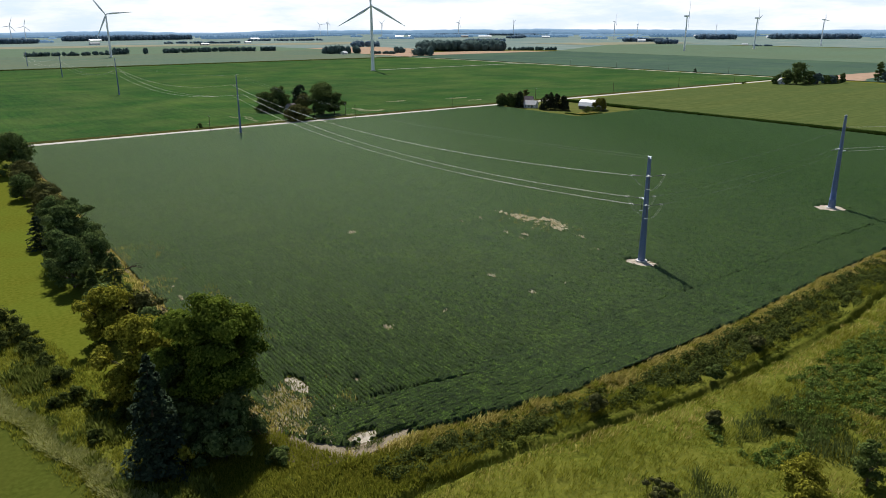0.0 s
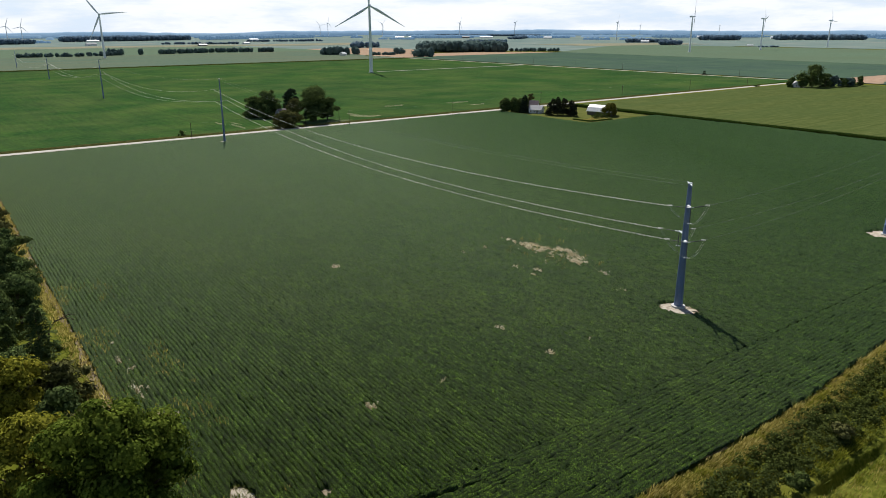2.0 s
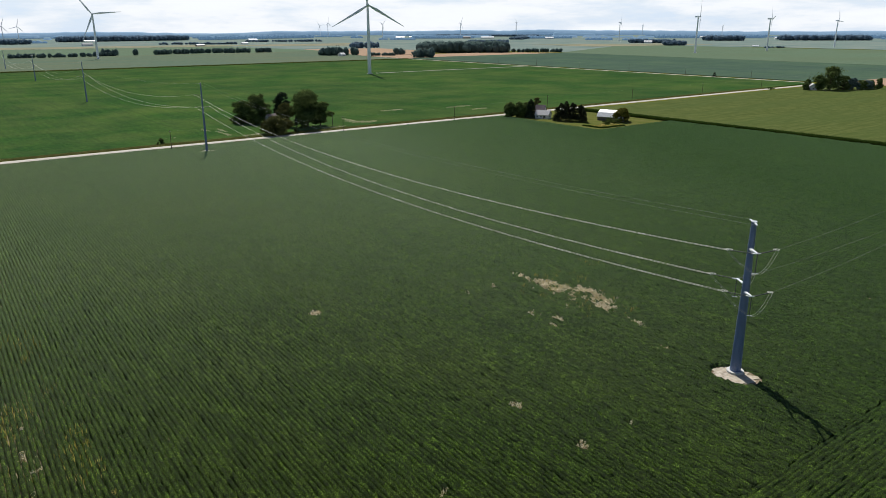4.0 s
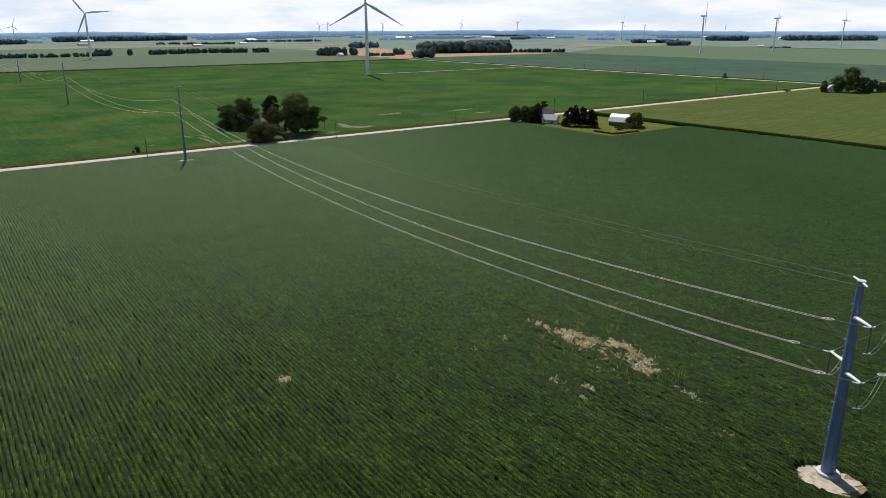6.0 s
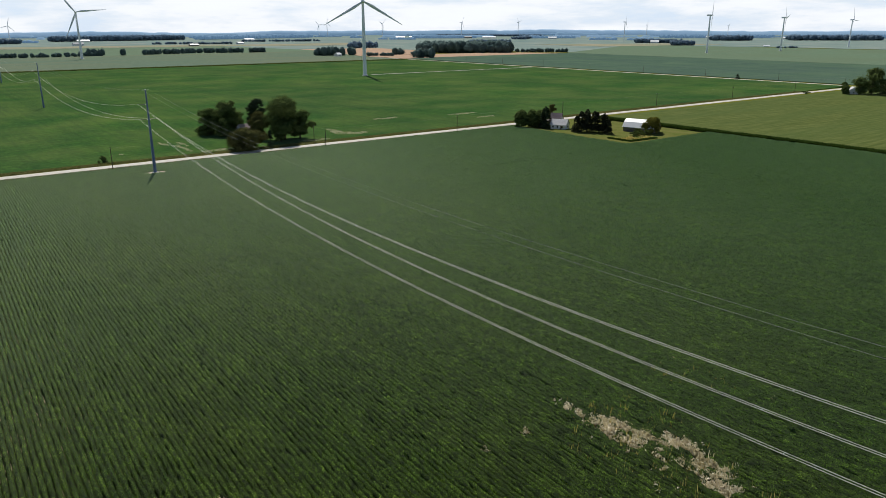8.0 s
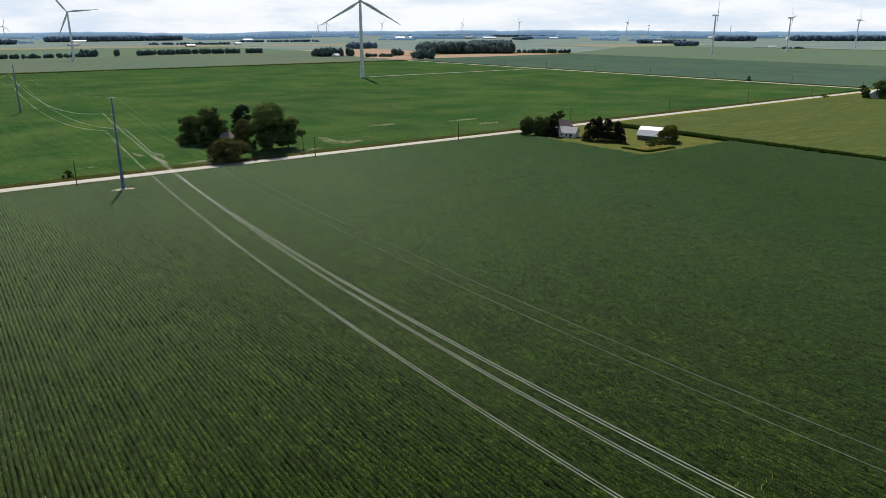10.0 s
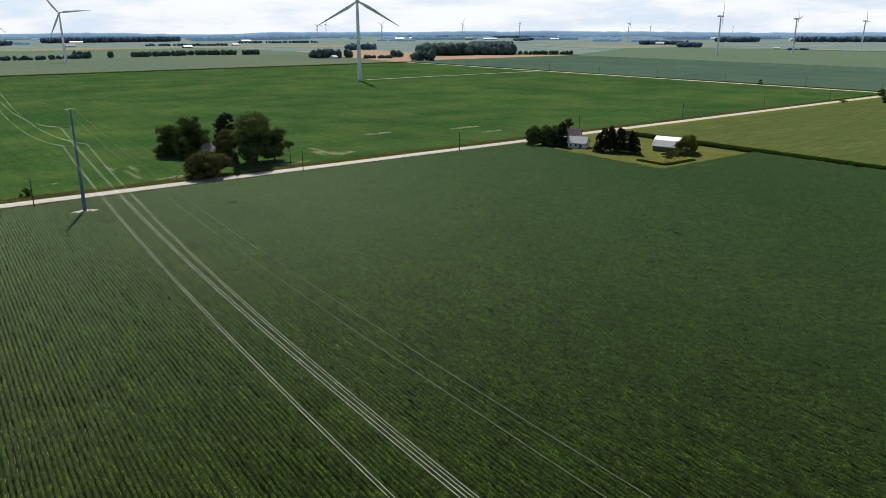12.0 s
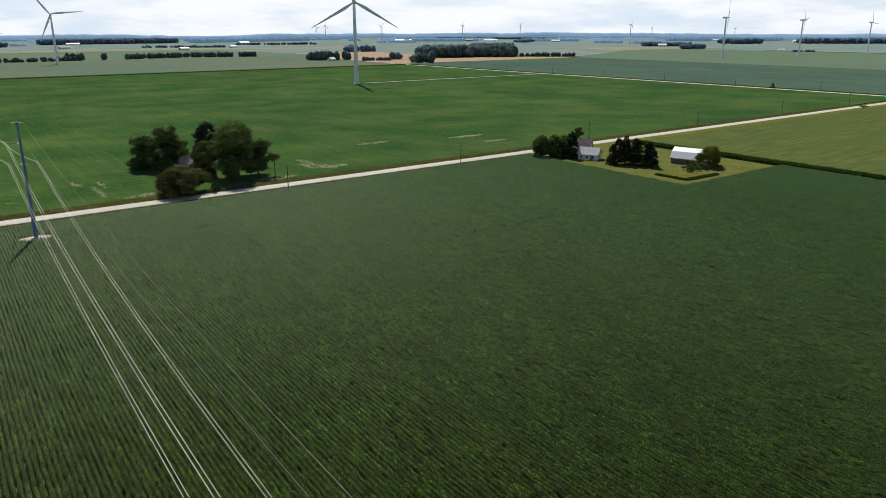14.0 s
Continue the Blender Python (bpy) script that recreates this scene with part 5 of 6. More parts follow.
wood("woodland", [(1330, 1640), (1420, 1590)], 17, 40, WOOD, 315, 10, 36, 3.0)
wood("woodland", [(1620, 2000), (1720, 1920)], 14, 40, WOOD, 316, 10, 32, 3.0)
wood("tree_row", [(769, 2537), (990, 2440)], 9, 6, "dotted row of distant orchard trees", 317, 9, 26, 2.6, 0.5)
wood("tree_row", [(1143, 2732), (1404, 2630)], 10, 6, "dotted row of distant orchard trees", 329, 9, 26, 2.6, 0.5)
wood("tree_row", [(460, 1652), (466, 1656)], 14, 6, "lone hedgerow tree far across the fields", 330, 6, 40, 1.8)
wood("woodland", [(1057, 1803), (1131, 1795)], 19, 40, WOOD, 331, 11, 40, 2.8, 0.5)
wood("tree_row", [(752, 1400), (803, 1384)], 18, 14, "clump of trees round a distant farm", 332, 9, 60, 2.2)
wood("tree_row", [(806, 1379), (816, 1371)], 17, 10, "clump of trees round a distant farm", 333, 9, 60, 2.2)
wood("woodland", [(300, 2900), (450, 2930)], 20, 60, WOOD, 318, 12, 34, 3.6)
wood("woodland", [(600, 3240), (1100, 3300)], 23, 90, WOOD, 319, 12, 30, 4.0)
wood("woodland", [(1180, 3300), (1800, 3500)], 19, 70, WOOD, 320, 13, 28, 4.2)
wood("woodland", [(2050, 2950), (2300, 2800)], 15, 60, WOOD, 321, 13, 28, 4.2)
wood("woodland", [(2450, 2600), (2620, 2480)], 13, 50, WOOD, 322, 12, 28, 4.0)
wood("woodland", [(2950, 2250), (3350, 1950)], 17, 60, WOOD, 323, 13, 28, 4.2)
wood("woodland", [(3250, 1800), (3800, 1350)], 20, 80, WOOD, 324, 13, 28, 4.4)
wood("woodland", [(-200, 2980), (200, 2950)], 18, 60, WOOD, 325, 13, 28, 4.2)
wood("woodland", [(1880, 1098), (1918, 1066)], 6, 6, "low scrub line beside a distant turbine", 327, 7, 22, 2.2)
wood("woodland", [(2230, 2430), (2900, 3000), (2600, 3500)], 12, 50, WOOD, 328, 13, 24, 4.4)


def horizon(name, dist, hmin, hmax, seed, mat="horizon", gaps=0.0, a0=-32, a1=98):
    """The far wooded skyline, as an uneven belt about the place; its haze is colour and glow."""
    az = np.radians(np.linspace(a0, a1, 900))
    t = np.linspace(0, 1, 900)
    h = hmin + (hmax - hmin) * (0.55 * smooth_noise(t * 900, t * 0, 60, seed) + 0.3 * smooth_noise(t * 900, t * 0, 17, seed + 1) + 0.15 * smooth_noise(t * 900, t * 0, 3, seed + 2))
    h = np.where(smooth_noise(t * 900, t * 0, 34, seed + 3) * 0.7 + smooth_noise(t * 900, t * 0, 9, seed + 4) * 0.3 < gaps, -2.0, h)
    x, y = np.sin(az) * dist, np.cos(az) * dist
    rows = [np.stack([x * k, y * k, z * np.ones_like(h) if np.isscalar(z) else z], -1) for k, z in ((0.99, 0.0), (0.993, h * 0.8), (1.0, h), (1.01, 0.0))]
    v = np.stack(rows, 0).reshape(-1, 3)
    return tagged(np_thing(name, v, grid_faces(4, 900), M[mat], smooth=True), "wooded skyline far off, glowing haze-blue", "backdrop", kind="structure")


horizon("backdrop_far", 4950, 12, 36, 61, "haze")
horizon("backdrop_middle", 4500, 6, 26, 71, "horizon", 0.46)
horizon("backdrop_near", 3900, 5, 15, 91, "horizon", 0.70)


def hazy_belts(name, count, seed):
    """Far belts and blocks of trees below the skyline, more than three kilometres off, with haze as glow."""
    r = np.random.default_rng(seed)
    crowns = []
    for i in range(count):
        az, dist, ln = radians(-6 + 76 * (i + r.random()) / count), 3050 + 1600 * r.random() ** 0.8, 60 + 420 * r.random() ** 1.5
        tilt, h, deep = az + r.normal() * 0.2, 6 + 8 * r.random(), 15 + 25 * r.random()
        for j in range(int(ln / 11) + 3):
            t, o = (r.random() - 0.5) * ln, (r.random() - 0.5) * deep
            hh, wide = h * (0.75 + 0.35 * r.random()), 9 + 8 * r.random()
            c = np.array([math.sin(az) * dist + math.cos(tilt) * t + math.sin(tilt) * o, math.cos(az) * dist - math.sin(tilt) * t + math.cos(tilt) * o, hh * 0.35])
            crowns.append((c + ROUND_V * (1 + r.normal(0, 0.07, (len(ROUND_V), 1))) * np.array([wide, wide, hh * 0.65]), ROUND_F))
    v, f = joined(crowns)
    v[:, 2] = np.maximum(v[:, 2], 0.05)
    return tagged(np_thing(name, v, f, M["horizon"], smooth=True), "belts of trees far off, glowing haze-blue", "backdrop", kind="structure")


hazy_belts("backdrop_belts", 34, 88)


# ---- buildings ----
def gabled(name, x, y, turn, length, width, eaves, ridge, wall, roof, label, category="house", windows=True, door=True, over=0.45):
    """A house or barn: walls, gable roof with overhang, windows and door set in the walls. length runs along local x."""
    root = empty(name, x, y, 0, turn)
    tagged(root, label, category)
    a, b = length / 2, width / 2
    bm = bmesh.new()
    vs = [bm.verts.new(c) for c in ((-a, -b, -0.2), (a, -b, -0.2), (a, b, -0.2), (-a, b, -0.2), (-a, -b, eaves), (a, -b, eaves), (a, b, eaves), (-a, b, eaves), (-a, 0, ridge), (a, 0, ridge))]
    for q in ((0, 1, 5, 4), (2, 3, 7, 6), (1, 2, 6, 9, 5), (3, 0, 4, 8, 7), (0, 3, 2, 1)):
        bm.faces.new([vs[i] for i in q])
    part("wall", bm, wall, root)
    slope = (ridge - eaves) / b
    for s in (-1, 1):
        bm = bmesh.new()
        top = [(-a - over, 0, ridge + 0.12), (a + over, 0, ridge + 0.12), (a + over, s * (b + over), eaves - slope * over + 0.12), (-a - over, s * (b + over), eaves - slope * over + 0.12)]
        up = [bm.verts.new(c) for c in top]
        dn = [bm.verts.new((c[0], c[1], c[2] - 0.14)) for c in top]
        bm.faces.new(up)
        bm.faces.new(dn[::-1])
        for i in range(4):
            bm.faces.new((up[i], dn[i], dn[(i + 1) % 4], up[(i + 1) % 4]))
        part("roof", bm, roof, root)
    if windows:
        for s in (-1, 1):
            for wx in np.arange(-a + 1.4, a - 0.9, 2.6):
                bm = bmesh.new()
                box(bm, wx - 0.5, wx + 0.5, s * b - 0.06, s * b + 0.06, eaves * 0.5 - 0.55, eaves * 0.5 + 0.65)
                wd = part("window", bm, M["siding"], root, "white framed window")
                bm = bmesh.new()
                box(bm, wx - 0.4, wx + 0.4, s * b - 0.08, s * b + 0.08, eaves * 0.5 - 0.45, eaves * 0.5 + 0.55)
                part("pane", bm, M["dark_glass"], wd)
        for s in (-1, 1):
            bm = bmesh.new()
            box(bm, s * a - 0.06, s * a + 0.06, -0.5, 0.5, eaves * 0.5 - 0.55, eaves * 0.5 + 0.65)
            wd = part("window", bm, M["siding"], root, "white framed window")
            bm = bmesh.new()
            box(bm, s * a - 0.08, s * a + 0.08, -0.4, 0.4, eaves * 0.5 - 0.45, eaves * 0.5 + 0.55)
            part("pane", bm, M["dark_glass"], wd)
    if door:
        bm = bmesh.new()
        box(bm, a * 0.25, a * 0.25 + 1.0, -b - 0.07, -b + 0.05, -0.1, 2.05)
        part("door", bm, M["barn_wall"], root)
    return root


gabled("farmhouse", 372.2, 384.6, -65, 8.6, 6.6, 2.7, 5.2, M["siding"], M["shingle"], "white farmhouse with a pale grey gable roof")
gabled("farmhouse_wing", 379.5, 394.5, -65, 6.0, 6.0, 3.0, 7.2, M["siding"], M["shingle_red"], "tall white farmhouse wing behind the trees")


def gambrel_barn(x, y, turn, length, width, eaves, knee, ridge, label):
    """Long barn: dark board walls, bright two-slope metal roof with overhanging eaves, sliding door and battens on the long side."""
    root = empty("barn", x, y, 0, turn)
    tagged(root, label, "barn")
    a, b, kb = length / 2, width / 2, width * 0.33
    prof = [(-b, -0.2), (-b, eaves), (-kb, knee), (0, ridge), (kb, knee), (b, eaves), (b, -0.2)]
    bm = bmesh.new()
    lo = [bm.verts.new((-a, py, pz)) for py, pz in prof]
    hi = [bm.verts.new((a, py, pz)) for py, pz in prof]
    bm.faces.new(lo)
    bm.faces.new(hi[::-1])
    for i in (0, 5):
        bm.faces.new((lo[i + 1], lo[i], hi[i], hi[i + 1]))
    part("wall", bm, M["barn_wall"], root, "weathered dark grey board wall")
    eave = [(-b - 0.5, eaves - 0.45), (-kb, knee), (0, ridge), (kb, knee), (b + 0.5, eaves - 0.45)]
    for (y0, z0), (y1, z1) in zip(eave, eave[1:]):
        bm = bmesh.new()
        n = 24
        for i in range(n):                     # metal sheets with a raised lap each
            x0, x1 = -a - 0.4 + (length + 0.8) * i / n, -a - 0.4 + (length + 0.8) * (i + 1) / n
            up = 0.10 + 0.03 * (i % 2)
            vs = [bm.verts.new(c) for c in ((x0, y0, z0 + up), (x1, y0, z0 + up), (x1, y1, z1 + up), (x0, y1, z1 + up), (x0, y0, z0), (x1, y0, z0), (x1, y1, z1), (x0, y1, z1))]
            for q in ((0, 1, 2, 3), (7, 6, 5, 4), (0, 4, 5, 1), (1, 5, 6, 2), (2, 6, 7, 3), (3, 7, 4, 0)):
                bm.faces.new([vs[j] for j in q])
        part("roof_slope", bm, M["barn_roof"], root, "white ribbed metal roof slope")
    for s in (-1, 1):
        bm = bmesh.new()
        box(bm, -a - 0.4, a + 0.4, s * (b + 0.5) - 0.12, s * (b + 0.5) + 0.12, eaves - 0.72, eaves - 0.36, None, 0.03)
        part("eave_board", bm, M["bright_steel"], root, "white eave board")
    bm = bmesh.new()
    box(bm, -1.6, 1.6, -b - 0.10, -b - 0.02, 0.0, 2.2, None, 0.02)
    part("sliding_door", bm, M["dry_wood"], root, "dark wooden sliding door")
    for i in range(9):
        bm = bmesh.new()
        px = -a + 0.3 + i * (length - 0.6) / 8
        box(bm, px - 0.07, px + 0.07, -b - 0.07, -b + 0.02, -0.1, eaves - 0.5)
        part("batten", bm, M["barn_wall"], root)
    return root


gambrel_barn(398.4, 349.6, -75, 17.0, 8.6, 3.0, 5.0, 6.5, "long barn with bright white metal roof and dark walls")
gabled("grove_house", 222.5, 467.0, 20, 6.6, 6.0, 3.2, 6.0, M["siding"], M["shingle_red"], "house with a faded reddish roof among shade trees")
gabled("far_farmhouse", 716.0, 384.5, 35, 9.0, 7.0, 3.2, 6.0, M["siding"], M["shingle"], "white far farmhouse beside tall dark trees")
for i, (x, y, tn, l, w, e, r2, wl_, rf, lab) in enumerate((
        (768, 1346, 20, 12, 9, 4, 7, "siding", "barn_roof", "white distant farmhouse among trees"), (905, 1284, 60, 14, 10, 4, 7, "siding", "barn_roof", "white distant farm building by the wood"),
        (807, 2262, 10, 26, 12, 4, 7, "barn_wall", "barn_roof", "large far barn with a bright white roof"), (700, 3180, 10, 46, 16, 4, 7, "siding", "barn_roof", "long far white farm shed"),
        (1010, 2420, 10, 22, 12, 4, 7, "siding", "barn_roof", "far farm shed with a white roof"), (2316, 2720, -40, 60, 20, 5, 9, "siding", "barn_roof", "long far farm shed with a white roof"),
        (2250, 2790, -40, 34, 18, 6, 10, "barn_wall", "shingle", "far grey farm shed"), (1395, 1640, -45, 34, 14, 5, 9, "siding", "barn_roof", "far white farm building beside a wood"),
        (1345, 1680, -45, 22, 14, 5, 9, "siding", "shingle", "far white farm building beside a wood"), (1650, 1990, -45, 24, 14, 5, 9, "siding", "barn_roof", "far white farm building"),
        (2450, 2450, -45, 36, 16, 5, 9, "siding", "barn_roof", "far white farm building"), (3080, 2080, -50, 44, 18, 5, 10, "siding", "barn_roof", "far white farm building"),
        (2100, 1640, -50, 26, 14, 5, 9, "siding", "barn_roof", "far white farm building beside a wood"), (3060, 1700, -50, 60, 22, 6, 10, "siding", "barn_roof", "long far farm shed with a white roof"),
        (1990, 1190, -50, 16, 7, 2, 4, "siding", "barn_roof", "low far white shed"), (1990, 2960, -40, 40, 20, 6, 10, "siding", "barn_roof", "far white farm shed"), (2080, 2990, -40, 30, 16, 6, 10, "siding", "barn_roof", "far white farm shed"),
        (1240, 2900, 10, 40, 20, 6, 10, "siding", "barn_roof", "far white farm shed"), (560, 2560, 10, 30, 16, 5, 9, "siding", "shingle", "far grey-roofed farm shed"), (1560, 1770, -45, 24, 14, 5, 9, "siding", "barn_roof", "far white farm building"))):
    gabled("farm_building", x, y, tn, l, w, e, r2, M[wl_], M[rf], lab, "farm building", i < 2, False)


def utility_pole(x, y, h, turn, label="plain weathered wooden utility pole beside the road"):
    root = empty("utility_pole", x, y, 0, turn)
    tagged(root, label, "utility pole", "wooden utility poles")
    strut("shaft", (0, 0, -0.3), (0, 0, h), 0.19, 0.12, M["dry_wood"], root)
    strut("crossarm", (-0.9, 0, h - 0.6), (0.9, 0, h - 0.6), 0.07, 0.07, M["dry_wood"], root, sides=4)
    for s in (-0.8, 0.0, 0.8):
        strut("pin_insulator", (s, 0, h - 0.6), (s, 0, h - 0.3), 0.06, 0.04, M["galvanised"], root)
    return root


UTILITY = [(143.0, 405.5), (237.5, 405.5), (316.0, 405.5), (414.0, 423.0), (508.0, 423.0), (602.0, 423.0), (696.0, 423.0), (785.0, 423.0)]
for x, y in UTILITY:
    utility_pole(x, y, 9.4, 90)
for x0, x1 in zip(UTILITY, UTILITY[1:]):
    span((*x0, 9.2), (*x1, 9.2), 0.9, 0.008, M["shield_wire"], "thin utility wire along the road", 16, name="utility_wire")
utility_pole(241.0, 424.0, 8.6, 90)
for i in range(7):
    utility_pole(808.0, 500 + i * 85.0, 9.0, 0)


# ---- grass, weeds and dry plants ----
def tufts(name, pts, h, spread, mat, label, seed, blades=5, width=0.10, lean=(0.0, 0.0), flare=0.35):
    """Tufts of blades at the given places, rooted in the ground."""
    r = np.random.default_rng(seed)
    n = len(pts)
    p = np.repeat(np.asarray(pts), blades, 0)
    m = len(p)
    hh = np.repeat(np.broadcast_to(h, n), blades) * (0.6 + 0.6 * r.random(m))
    az = r.random(m) * 2 * np.pi
    b = p + np.stack([np.cos(az), np.sin(az), 0 * az], -1) * (r.random(m) * spread)[:, None]
    b[:, 2] = ditch_z(b[:, 0], b[:, 1]) - 0.05
    out = np.stack([np.cos(az) * flare * hh + lean[0] * hh, np.sin(az) * flare * hh + lean[1] * hh, hh], -1)
    sd = np.stack([-np.sin(az + r.normal(0, 0.6, m)), np.cos(az), 0 * az], -1) * (width * (0.6 + 0.8 * r.random(m)))[:, None]
    mid = b + out * 0.55 + np.array([0, 0, 0.08]) * hh[:, None]
    v = np.stack([b, mid + sd * 1.1, b + out], 1).reshape(-1, 3)
    return tagged(np_thing(name, v, np.arange(3 * m).reshape(m, 3), mat), label, "grass", kind="stuff")


def scatter(n, x0, x1, y0, y1, seed, keep=None):
    r = np.random.default_rng(seed)
    x, y = x0 + (x1 - x0) * r.random(n), y0 + (y1 - y0) * r.random(n)
    p = np.stack([x, y, 0 * x], -1)
    return p if keep is None else p[keep(x, y)]


def drifts(x, y, cell, seed):
    """Uneven growth in 0..1 at two scales, with no grid in it."""
    wx, wy = x + cell * (smooth_noise(x, y, cell * 0.8, seed + 5) - 0.5), y + cell * (smooth_noise(x, y, cell * 0.8, seed + 6) - 0.5)
    return 0.65 * smooth_noise(0.8 * wx + 0.6 * wy, 0.8 * wy - 0.6 * wx, cell, seed) + 0.35 * smooth_noise(wx, wy, cell * 0.3, seed + 1)


def growth(pts, h, cell, seed, lo=0.1, hi=1.9):
    return h * (lo + (hi - lo) * drifts(pts[:, 0], pts[:, 1], cell, seed))


def clumps(name, pts, wide, high, mat, label, seed, leaves=40, size=0.34, category="weeds"):
    """Rounded leafy weeds at the given places: domes of small leaves rooted in the ground."""
    r = np.random.default_rng(seed)
    n = len(pts)
    k = (0.55 + 0.9 * r.random(n))[:, None, None]
    d = r.normal(size=(n, leaves, 3))
    d[:, :, 2] = np.abs(d[:, :, 2])
    d /= np.linalg.norm(d, axis=2)[:, :, None]
    base = np.asarray(pts, float).copy()
    base[:, 2] = ditch_z(base[:, 0], base[:, 1])
    q = base[:, None, :] + d * k * np.array([wide, wide, high]) * (0.70 + 0.42 * r.random((n, leaves, 1)))
    v, f = leaf_quads(q.reshape(-1, 3), (d + r.normal(0, 0.35, d.shape)).reshape(-1, 3), size, r)
    return tagged(np_thing(name, v, f, mat), label, category, kind="stuff")


q = scatter(34000, 32, 330, 67.4, 78.5, 401, lambda x, y: (y < edge_y(x) - np.interp(x, [44, 54], [3.2, 0.15])) & (y > edge_y(x) - 3.0 - 1.2 * drifts(x, y, 4.0, 36)))
tufts("tall_grass", q, growth(q, 0.75, 3.0, 7), 0.5, M["grass_tan"], "tan and yellow tall grass along the crop's edge", 402, 7, 0.07, (0.1, -0.35))
q = scatter(14000, 32, 330, 64.5, 77.0, 431, lambda x, y: (drifts(x, y, 5.0, 8) > 0.50) & (y < edge_y(x) - 0.5) & (y > edge_y(x) - 7.0))
tufts("tall_grass", q, growth(q, 0.8, 3.0, 9), 0.5, M["grass_yellow"], "yellow-green tall grass along the crop's edge", 432, 7, 0.07, (0.1, -0.35))
q = scatter(5600, 44, 300, 60.0, 74.0, 403, lambda x, y: (drifts(x, y, 6.0, 10) > 0.36) & (y < edge_y(x) - 2.4) & (y > ditch_y(x) + 3.4))
clumps("weeds", q, 0.75, 1.25, M["weeds"], "dark green leafy weeds on the shaded ditch bank", 404, 34, 0.36)
q = scatter(2600, 44, 300, 59.0, 72.0, 466, lambda x, y: (drifts(x, y, 5.0, 35) > 0.44) & (y < edge_y(x) - 4.0) & (y > ditch_y(x) + 1.7))
clumps("weeds", q, 0.60, 0.9, M["tangle"], "green leafy weeds along the ditch", 467, 34, 0.30)
q = scatter(16000, 28, 300, 59.5, 71.0, 405, lambda x, y: (drifts(x, y, 7.0, 12) > 0.40) & (y > ditch_y(x) + 2.0) & (y < ditch_y(x) + 6.5))
tufts("tall_grass", q, growth(q, 0.95, 2.5, 13), 0.5, M["grass_yellow"], "yellow-green tall grass on the ditch bank", 406, 7, 0.07, (0.1, -0.3))
q = scatter(40000, 26, 240, -2, 65.5, 407, lambda x, y: (drifts(x, y, 9.0, 14) > 0.22) & (x > 26 + 26 * drifts(x, y, 5.0, 39)) & (y < ditch_y(x) - 1.3))
tufts("tall_grass", q, growth(q, 0.7, 4.0, 15), 0.5, M["grass_yellow"], "bright yellow-green rough grass beyond the ditch", 408, 6, 0.065, (0.1, -0.2))
q = scatter(19000, 26, 240, -2, 65.5, 409, lambda x, y: ((drifts(x, y, 8.0, 16) > 0.60) | (y > ditch_y(x) - 4.5)) & (y < ditch_y(x) - 1.0))
tufts("tall_grass", q, growth(q, 0.8, 4.0, 17), 0.5, M["grass_tan"], "tan seeding grass in the rough meadow", 410, 6, 0.06, (0.1, -0.2))
q = scatter(3600, 86, 190, 26, 53, 411, lambda x, y: (drifts(x, y, 10.0, 18) > 0.50) & (y > 40 - 0.12 * (x - 90)))
clumps("weeds", q, 0.65, 0.85, M["broad_weeds"], "dense fresh green broad-leaved weeds in the meadow", 412, 34, 0.34)
q = scatter(9000, 36, 300, 56, 72, 468, lambda x, y: (drifts(x, y, 4.0, 37) > 0.34) & (((y > ditch_y(x) - 1.7) & (y < ditch_y(x) - 0.5)) | ((y > ditch_y(x) + 1.2) & (y < ditch_y(x) + 2.2))))
tufts("tall_grass", q, growth(q, 0.65, 2.0, 38), 0.5, M["tangle"], "green grass hanging over the ditch's lip", 469, 7, 0.09, (0.0, -0.1), 0.7)
q = scatter(5000, 40, 110, 20, 50, 433, lambda x, y: drifts(x, y, 7.0, 20) > 0.64)
tufts("weeds", q, growth(q, 1.0, 4.0, 21), 0.7, M["weeds"], "dark green weeds in the rough meadow", 434, 8, 0.10)
q = scatter(9000, 34, 44, 90, 400, 435, lambda x, y: np.abs(x - row_x(36.8, y)) < 1.5)
tufts("tall_grass", q, growth(q, 0.8, 3.0, 25), 0.5, M["grass_tan"], "tan grass margin between crop and tree row", 436, 5, 0.12)
tufts("tall_grass", scatter(9000, 25, 54, 65, 90, 437, lambda x, y: (y < edge_y(x) - np.interp(x, [44, 54], [3.6, 1.8])) & (y > ditch_y(x) + 1.0)), 0.8, 0.5, M["grass_yellow"], "rough yellow-green grass at the field corner", 438, 6, 0.08)
tufts("tall_grass", scatter(9000, 2, 34, 76, 160, 413, lambda x, y: (x > 13.5 + (90 - y) * 0.24 - 2.5) & (x < 24.5 + np.minimum(0, (112 - y) * 0.24) + 4 * (y < 100))), 0.7, 0.5, M["grass_yellow"], "rough yellow-green grass beside the lawn", 414, 7, 0.09)
q = scatter(9000, 2, 26, 78, 160, 451, lambda x, y: (x > 14.5 + (90 - y) * 0.2) & (x < np.interp(y, [80, 90, 110, 121, 130, 150, 172], [26, 22, 20, 17.5, 15.0, 14.6, 12])) & (drifts(x, y, 4.0, 26) > 0.60))
tufts("weeds", q, growth(q, 1.2, 3.0, 27), 0.7, M["tangle"], "tangled green weeds beside the lawn", 452, 6, 0.22)
tufts("windrow", scatter(22000, 2, 24, 74, 130, 415, lambda x, y: np.abs(x - (14.7 + (90 - y) * 0.26) - 0.6 * np.sin(y * 0.4)) < 1.3), 0.75, 0.5, M["windrow"], "dry pale cut grass lying along the mown edge", 416, 5, 0.14, flare=1.0)
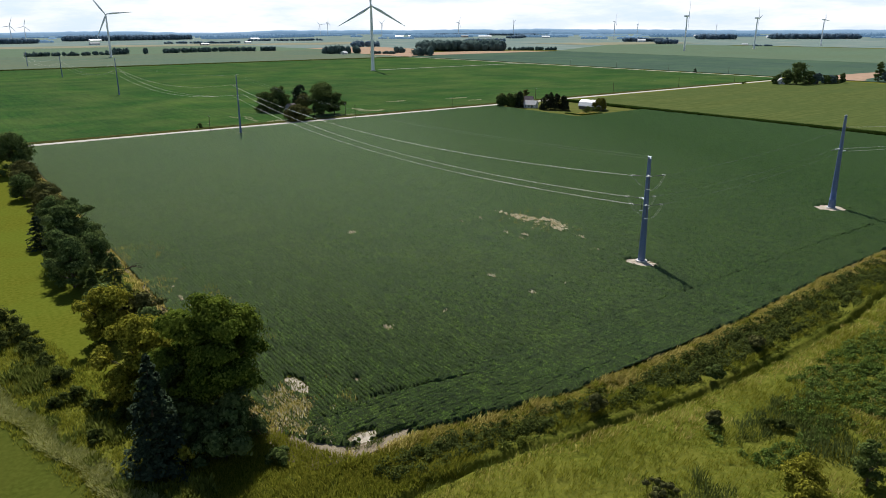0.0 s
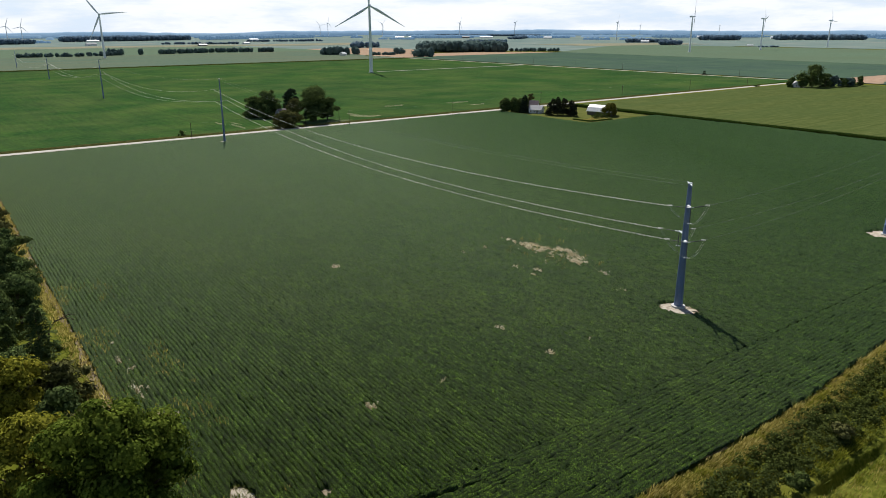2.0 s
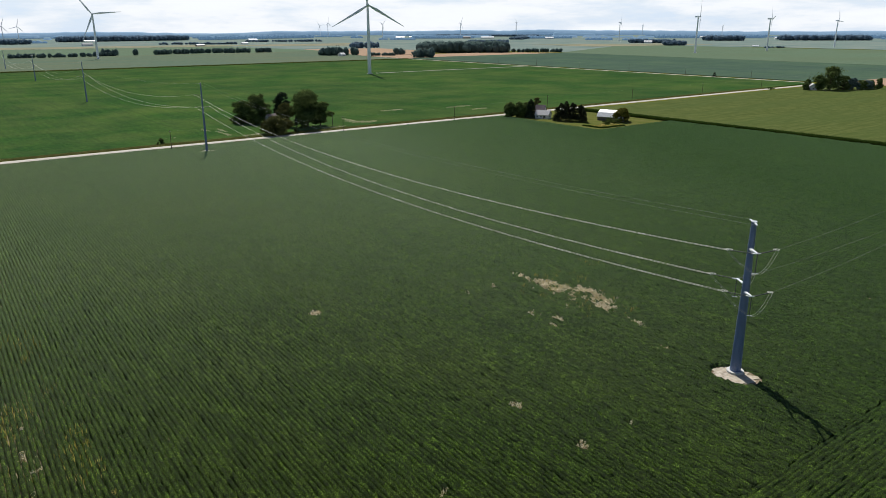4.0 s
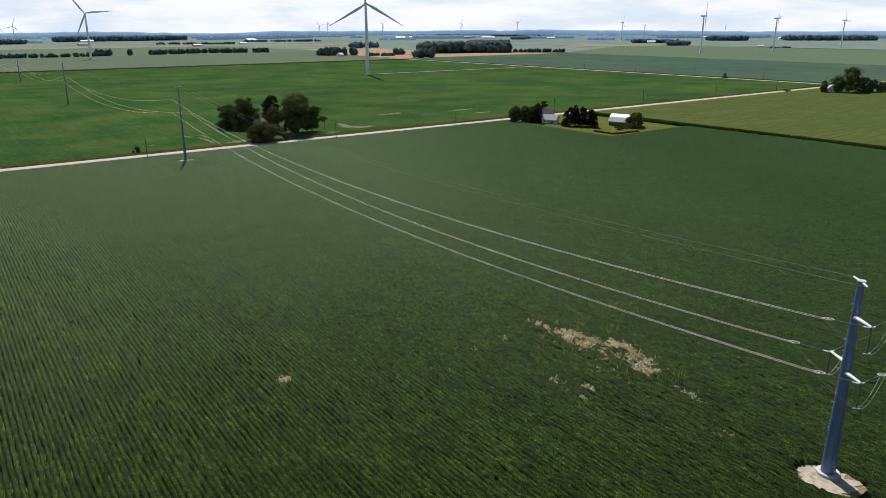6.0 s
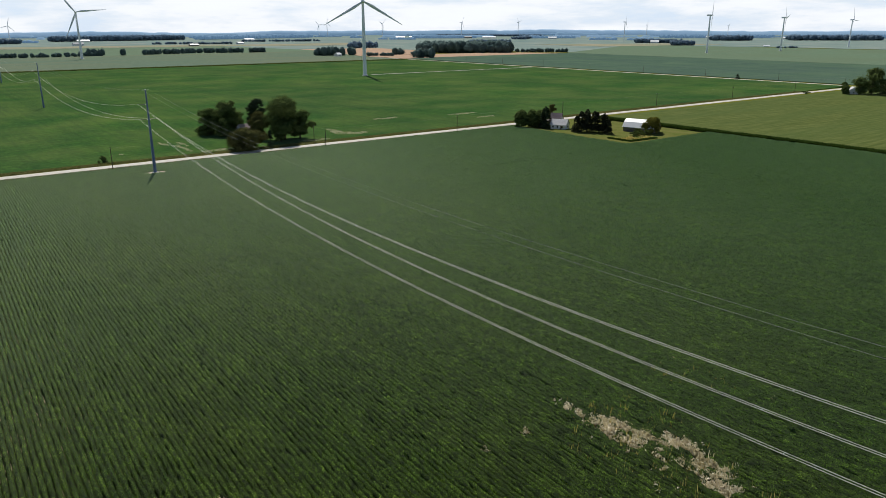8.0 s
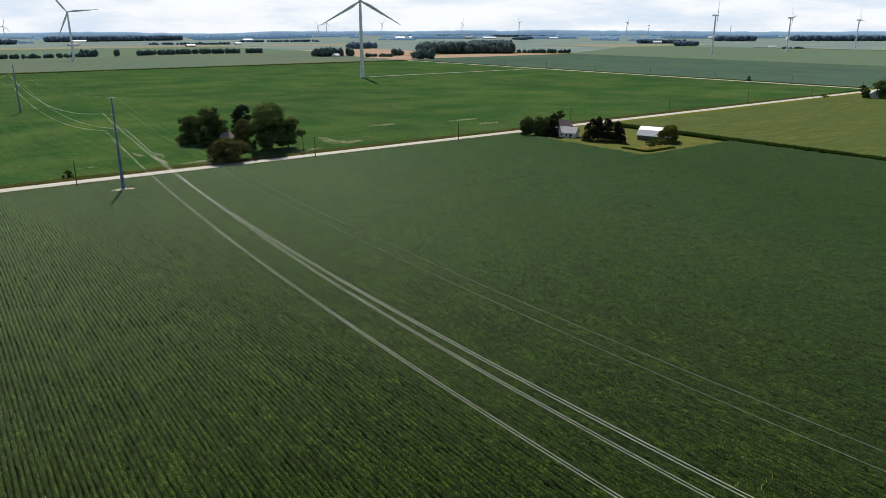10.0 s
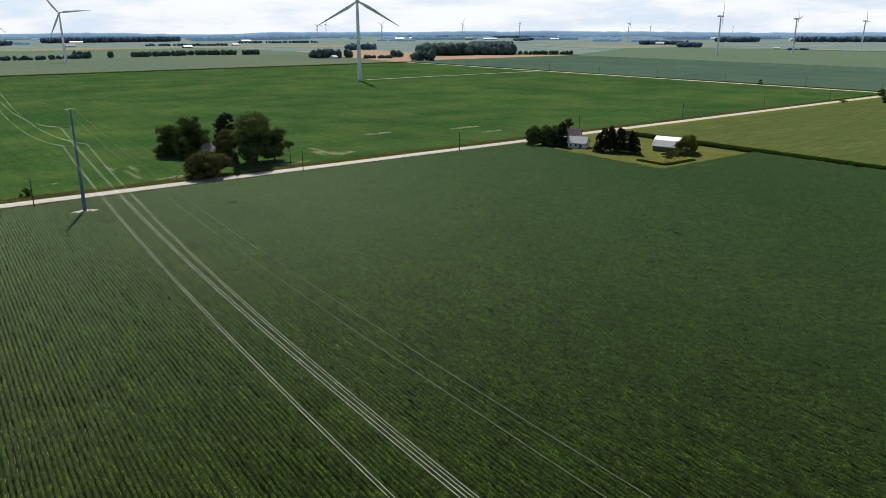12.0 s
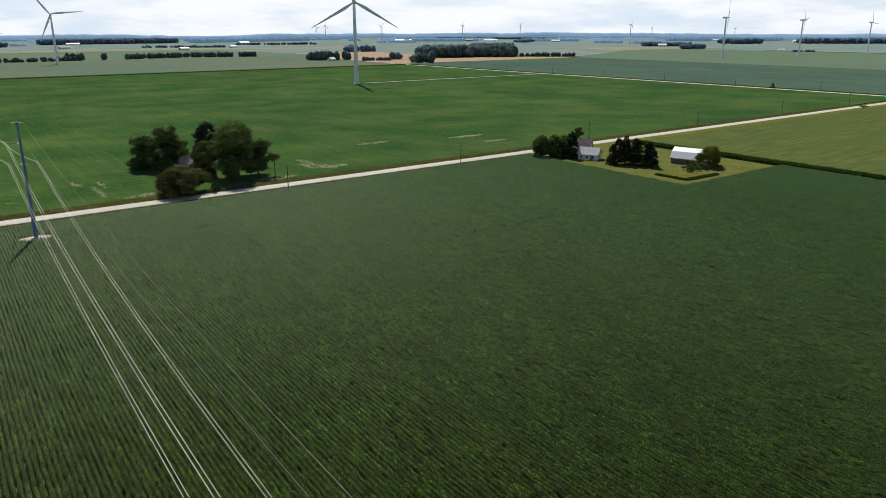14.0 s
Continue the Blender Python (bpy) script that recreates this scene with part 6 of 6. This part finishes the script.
bare_pts = np.concatenate([scatter(50000, 129, 179, 128, 178, 417), scatter(6000, 40, 48, 120, 168, 430), scatter(9000, 66, 150, 104, 128, 428), scatter(600, 97.5, 102.5, 172.5, 177.5, 429)])
sparse = bareness(bare_pts[:, 0], bare_pts[:, 1])[0]
bare_pts = bare_pts[(sparse > 0.15 + 0.6 * np.random.default_rng(3).random(len(bare_pts)))]
bare_pts = bare_pts[(np.hypot(bare_pts[:, 0] - PA[0], bare_pts[:, 1] - PA[1]) > 7)]
near_row = bare_pts.copy()                       # dead plants still stand in their rows
near_row[:, 0] = row_x(38.38 + 0.76 * np.round((bare_pts[:, 0] - row_x(38.38, bare_pts[:, 1])) / 0.76), bare_pts[:, 1])
clumps("dry_beans", near_row, 0.28, 0.85, M["straw"], "bleached dead bean plants in a bare patch", 418, 12, 0.25, "crop")
tufts("dry_beans", near_row, growth(near_row, 0.85, 1.4, 23, 0.2, 1.9), 0.25, M["straw"], "bleached dead bean stalks in a bare patch", 470, 5, 0.06, flare=0.22)
q = np.concatenate([scatter(1200, 134, 178, 128, 178, 457, lambda x, y: np.minimum(np.hypot((x - 150) / 12, (y - 152) / 20), np.hypot((x - 172) / 6, (y - 160) / 13)) + 0.8 * drifts(x, y, 5.0, 29) < 1.15), scatter(2200, 39.5, 52, 90, 200, 459, lambda x, y: drifts(x, y, 6.0, 31) > 0.52)])
q[:, 2] = 0.5
tufts("pale_stalks", q, growth(q, 1.25, 3.0, 24), 0.3, M["grass_tan"], "pale weed stalks standing up through the thin crop", 460, 3, 0.045, flare=0.18)
q = scatter(4200, 35, 50, 82, 108, 463, lambda x, y: (y > edge_y(x) + 0.4) & (np.hypot((x - 41.0) / 7.0, (y - 95) / 13.0) + 0.5 * drifts(x, y, 3.0, 33) < 1.15) & (np.hypot((x - 46.0) / 2.0, (y - 102.4) / 3.4) > 1))
q[:, 0] = row_x(38.38 + 0.76 * np.round((q[:, 0] - row_x(38.38, q[:, 1])) / 0.76), q[:, 1])
tufts("dry_beans", q[1::2], growth(q[1::2], 0.6, 2.0, 34), 0.22, M["cut_straw"], "bleached stunted bean rows at the field corner", 465, 5, 0.07, flare=0.35)
tufts("dry_beans", q[::2], growth(q[::2], 0.65, 2.0, 34), 0.22, M["grass_tan"], "straw-coloured stunted bean rows at the field corner", 464, 5, 0.07, flare=0.35)
q = scatter(1500, 35, 52, 78, 108, 461, lambda x, y: (y > edge_y(x) - 2.5) & (bareness(x, y)[0] > 0.2))
tufts("soybean_plants", q, 0.55, 0.25, M["tangle"], "thin stunted soybean plants on pale dry soil", 462, 9, 0.07, flare=0.6)
hedge = [scatter(9000, 422.3, 425.7, 60, 402, 419)]
tufts("corn_strip", np.concatenate(hedge), 1.9, 0.6, M["corn"], "narrow strip of tall dark green corn along the hay field", 420, 7, 0.30)
tufts("verge_grass", scatter(15000, 20, 700, 419.2, 423.4, 421), 0.85, 0.5, M["dry_verge"], "dry brownish grass verge along the road", 422, 4, 0.22)
tufts("verge_grass", scatter(9000, 46, 360, 407.5, 411.0, 423), 0.4, 0.6, M["dry_verge"], "dull green grass verge along the road", 424, 4, 0.20)
q = np.concatenate([scatter(500, 364.6, 366.4, 331.0, 344.0, 425), scatter(260, 365.0, 370.0, 329.4, 331.0, 453), scatter(620, 368.0, 385.0, 328.9, 330.6, 425)])
tufts("yard_hedge", q, 0.7, 0.4, M["corn"], "low dark rough hedge round the farmyard corner", 426, 7, 0.3)
q = scatter(1500, 367.0, 386.0, 331.0, 343.0, 454, lambda x, y: drifts(x, y, 3.0, 28) > 0.5)
tufts("yard_weeds", q, 0.6, 0.5, M["grass_tan"], "dry tan weeds inside the farmyard hedge", 455, 5, 0.2)

# dark weeds added to draw the shadow line at the field's far edge
tufts("edge_shadow_strip", scatter(5200, -150, 792, 1147.5, 1151.5, 443), 1.9, 1.0, M["weeds"], "dark weed strip added as the shadow line behind the green field", 444, 4, 0.9)
# bleached gaps in the green field by the grove
gap = scatter(40000, 150, 400, 424, 500, 441, lambda x, y: np.minimum.reduce([np.hypot((x - cx) / ax, (y - cy) / ay) for cx, cy, ax, ay in ((263.5, 443, 1.8, 9), (267, 448, 2.2, 13), (270.5, 438, 1.8, 7), (243, 427, 9, 3), (182.5, 440, 1.5, 13), (186, 452, 1.2, 9), (178.5, 458, 1.2, 10), (196, 426, 9, 4), (186, 520, 6, 6), (318, 480, 12, 3), (372, 470, 14, 3), (372, 449, 10, 2), (140, 440, 14, 4), (272, 436, 10, 4))]) + 0.9 * drifts(x, y, 4.0, 22) < 1.25)
tufts("dry_beans", gap, 0.95, 0.4, M["cut_straw"], "bleached gaps of dead plants in the green field", 442, 7, 0.08, flare=0.5)
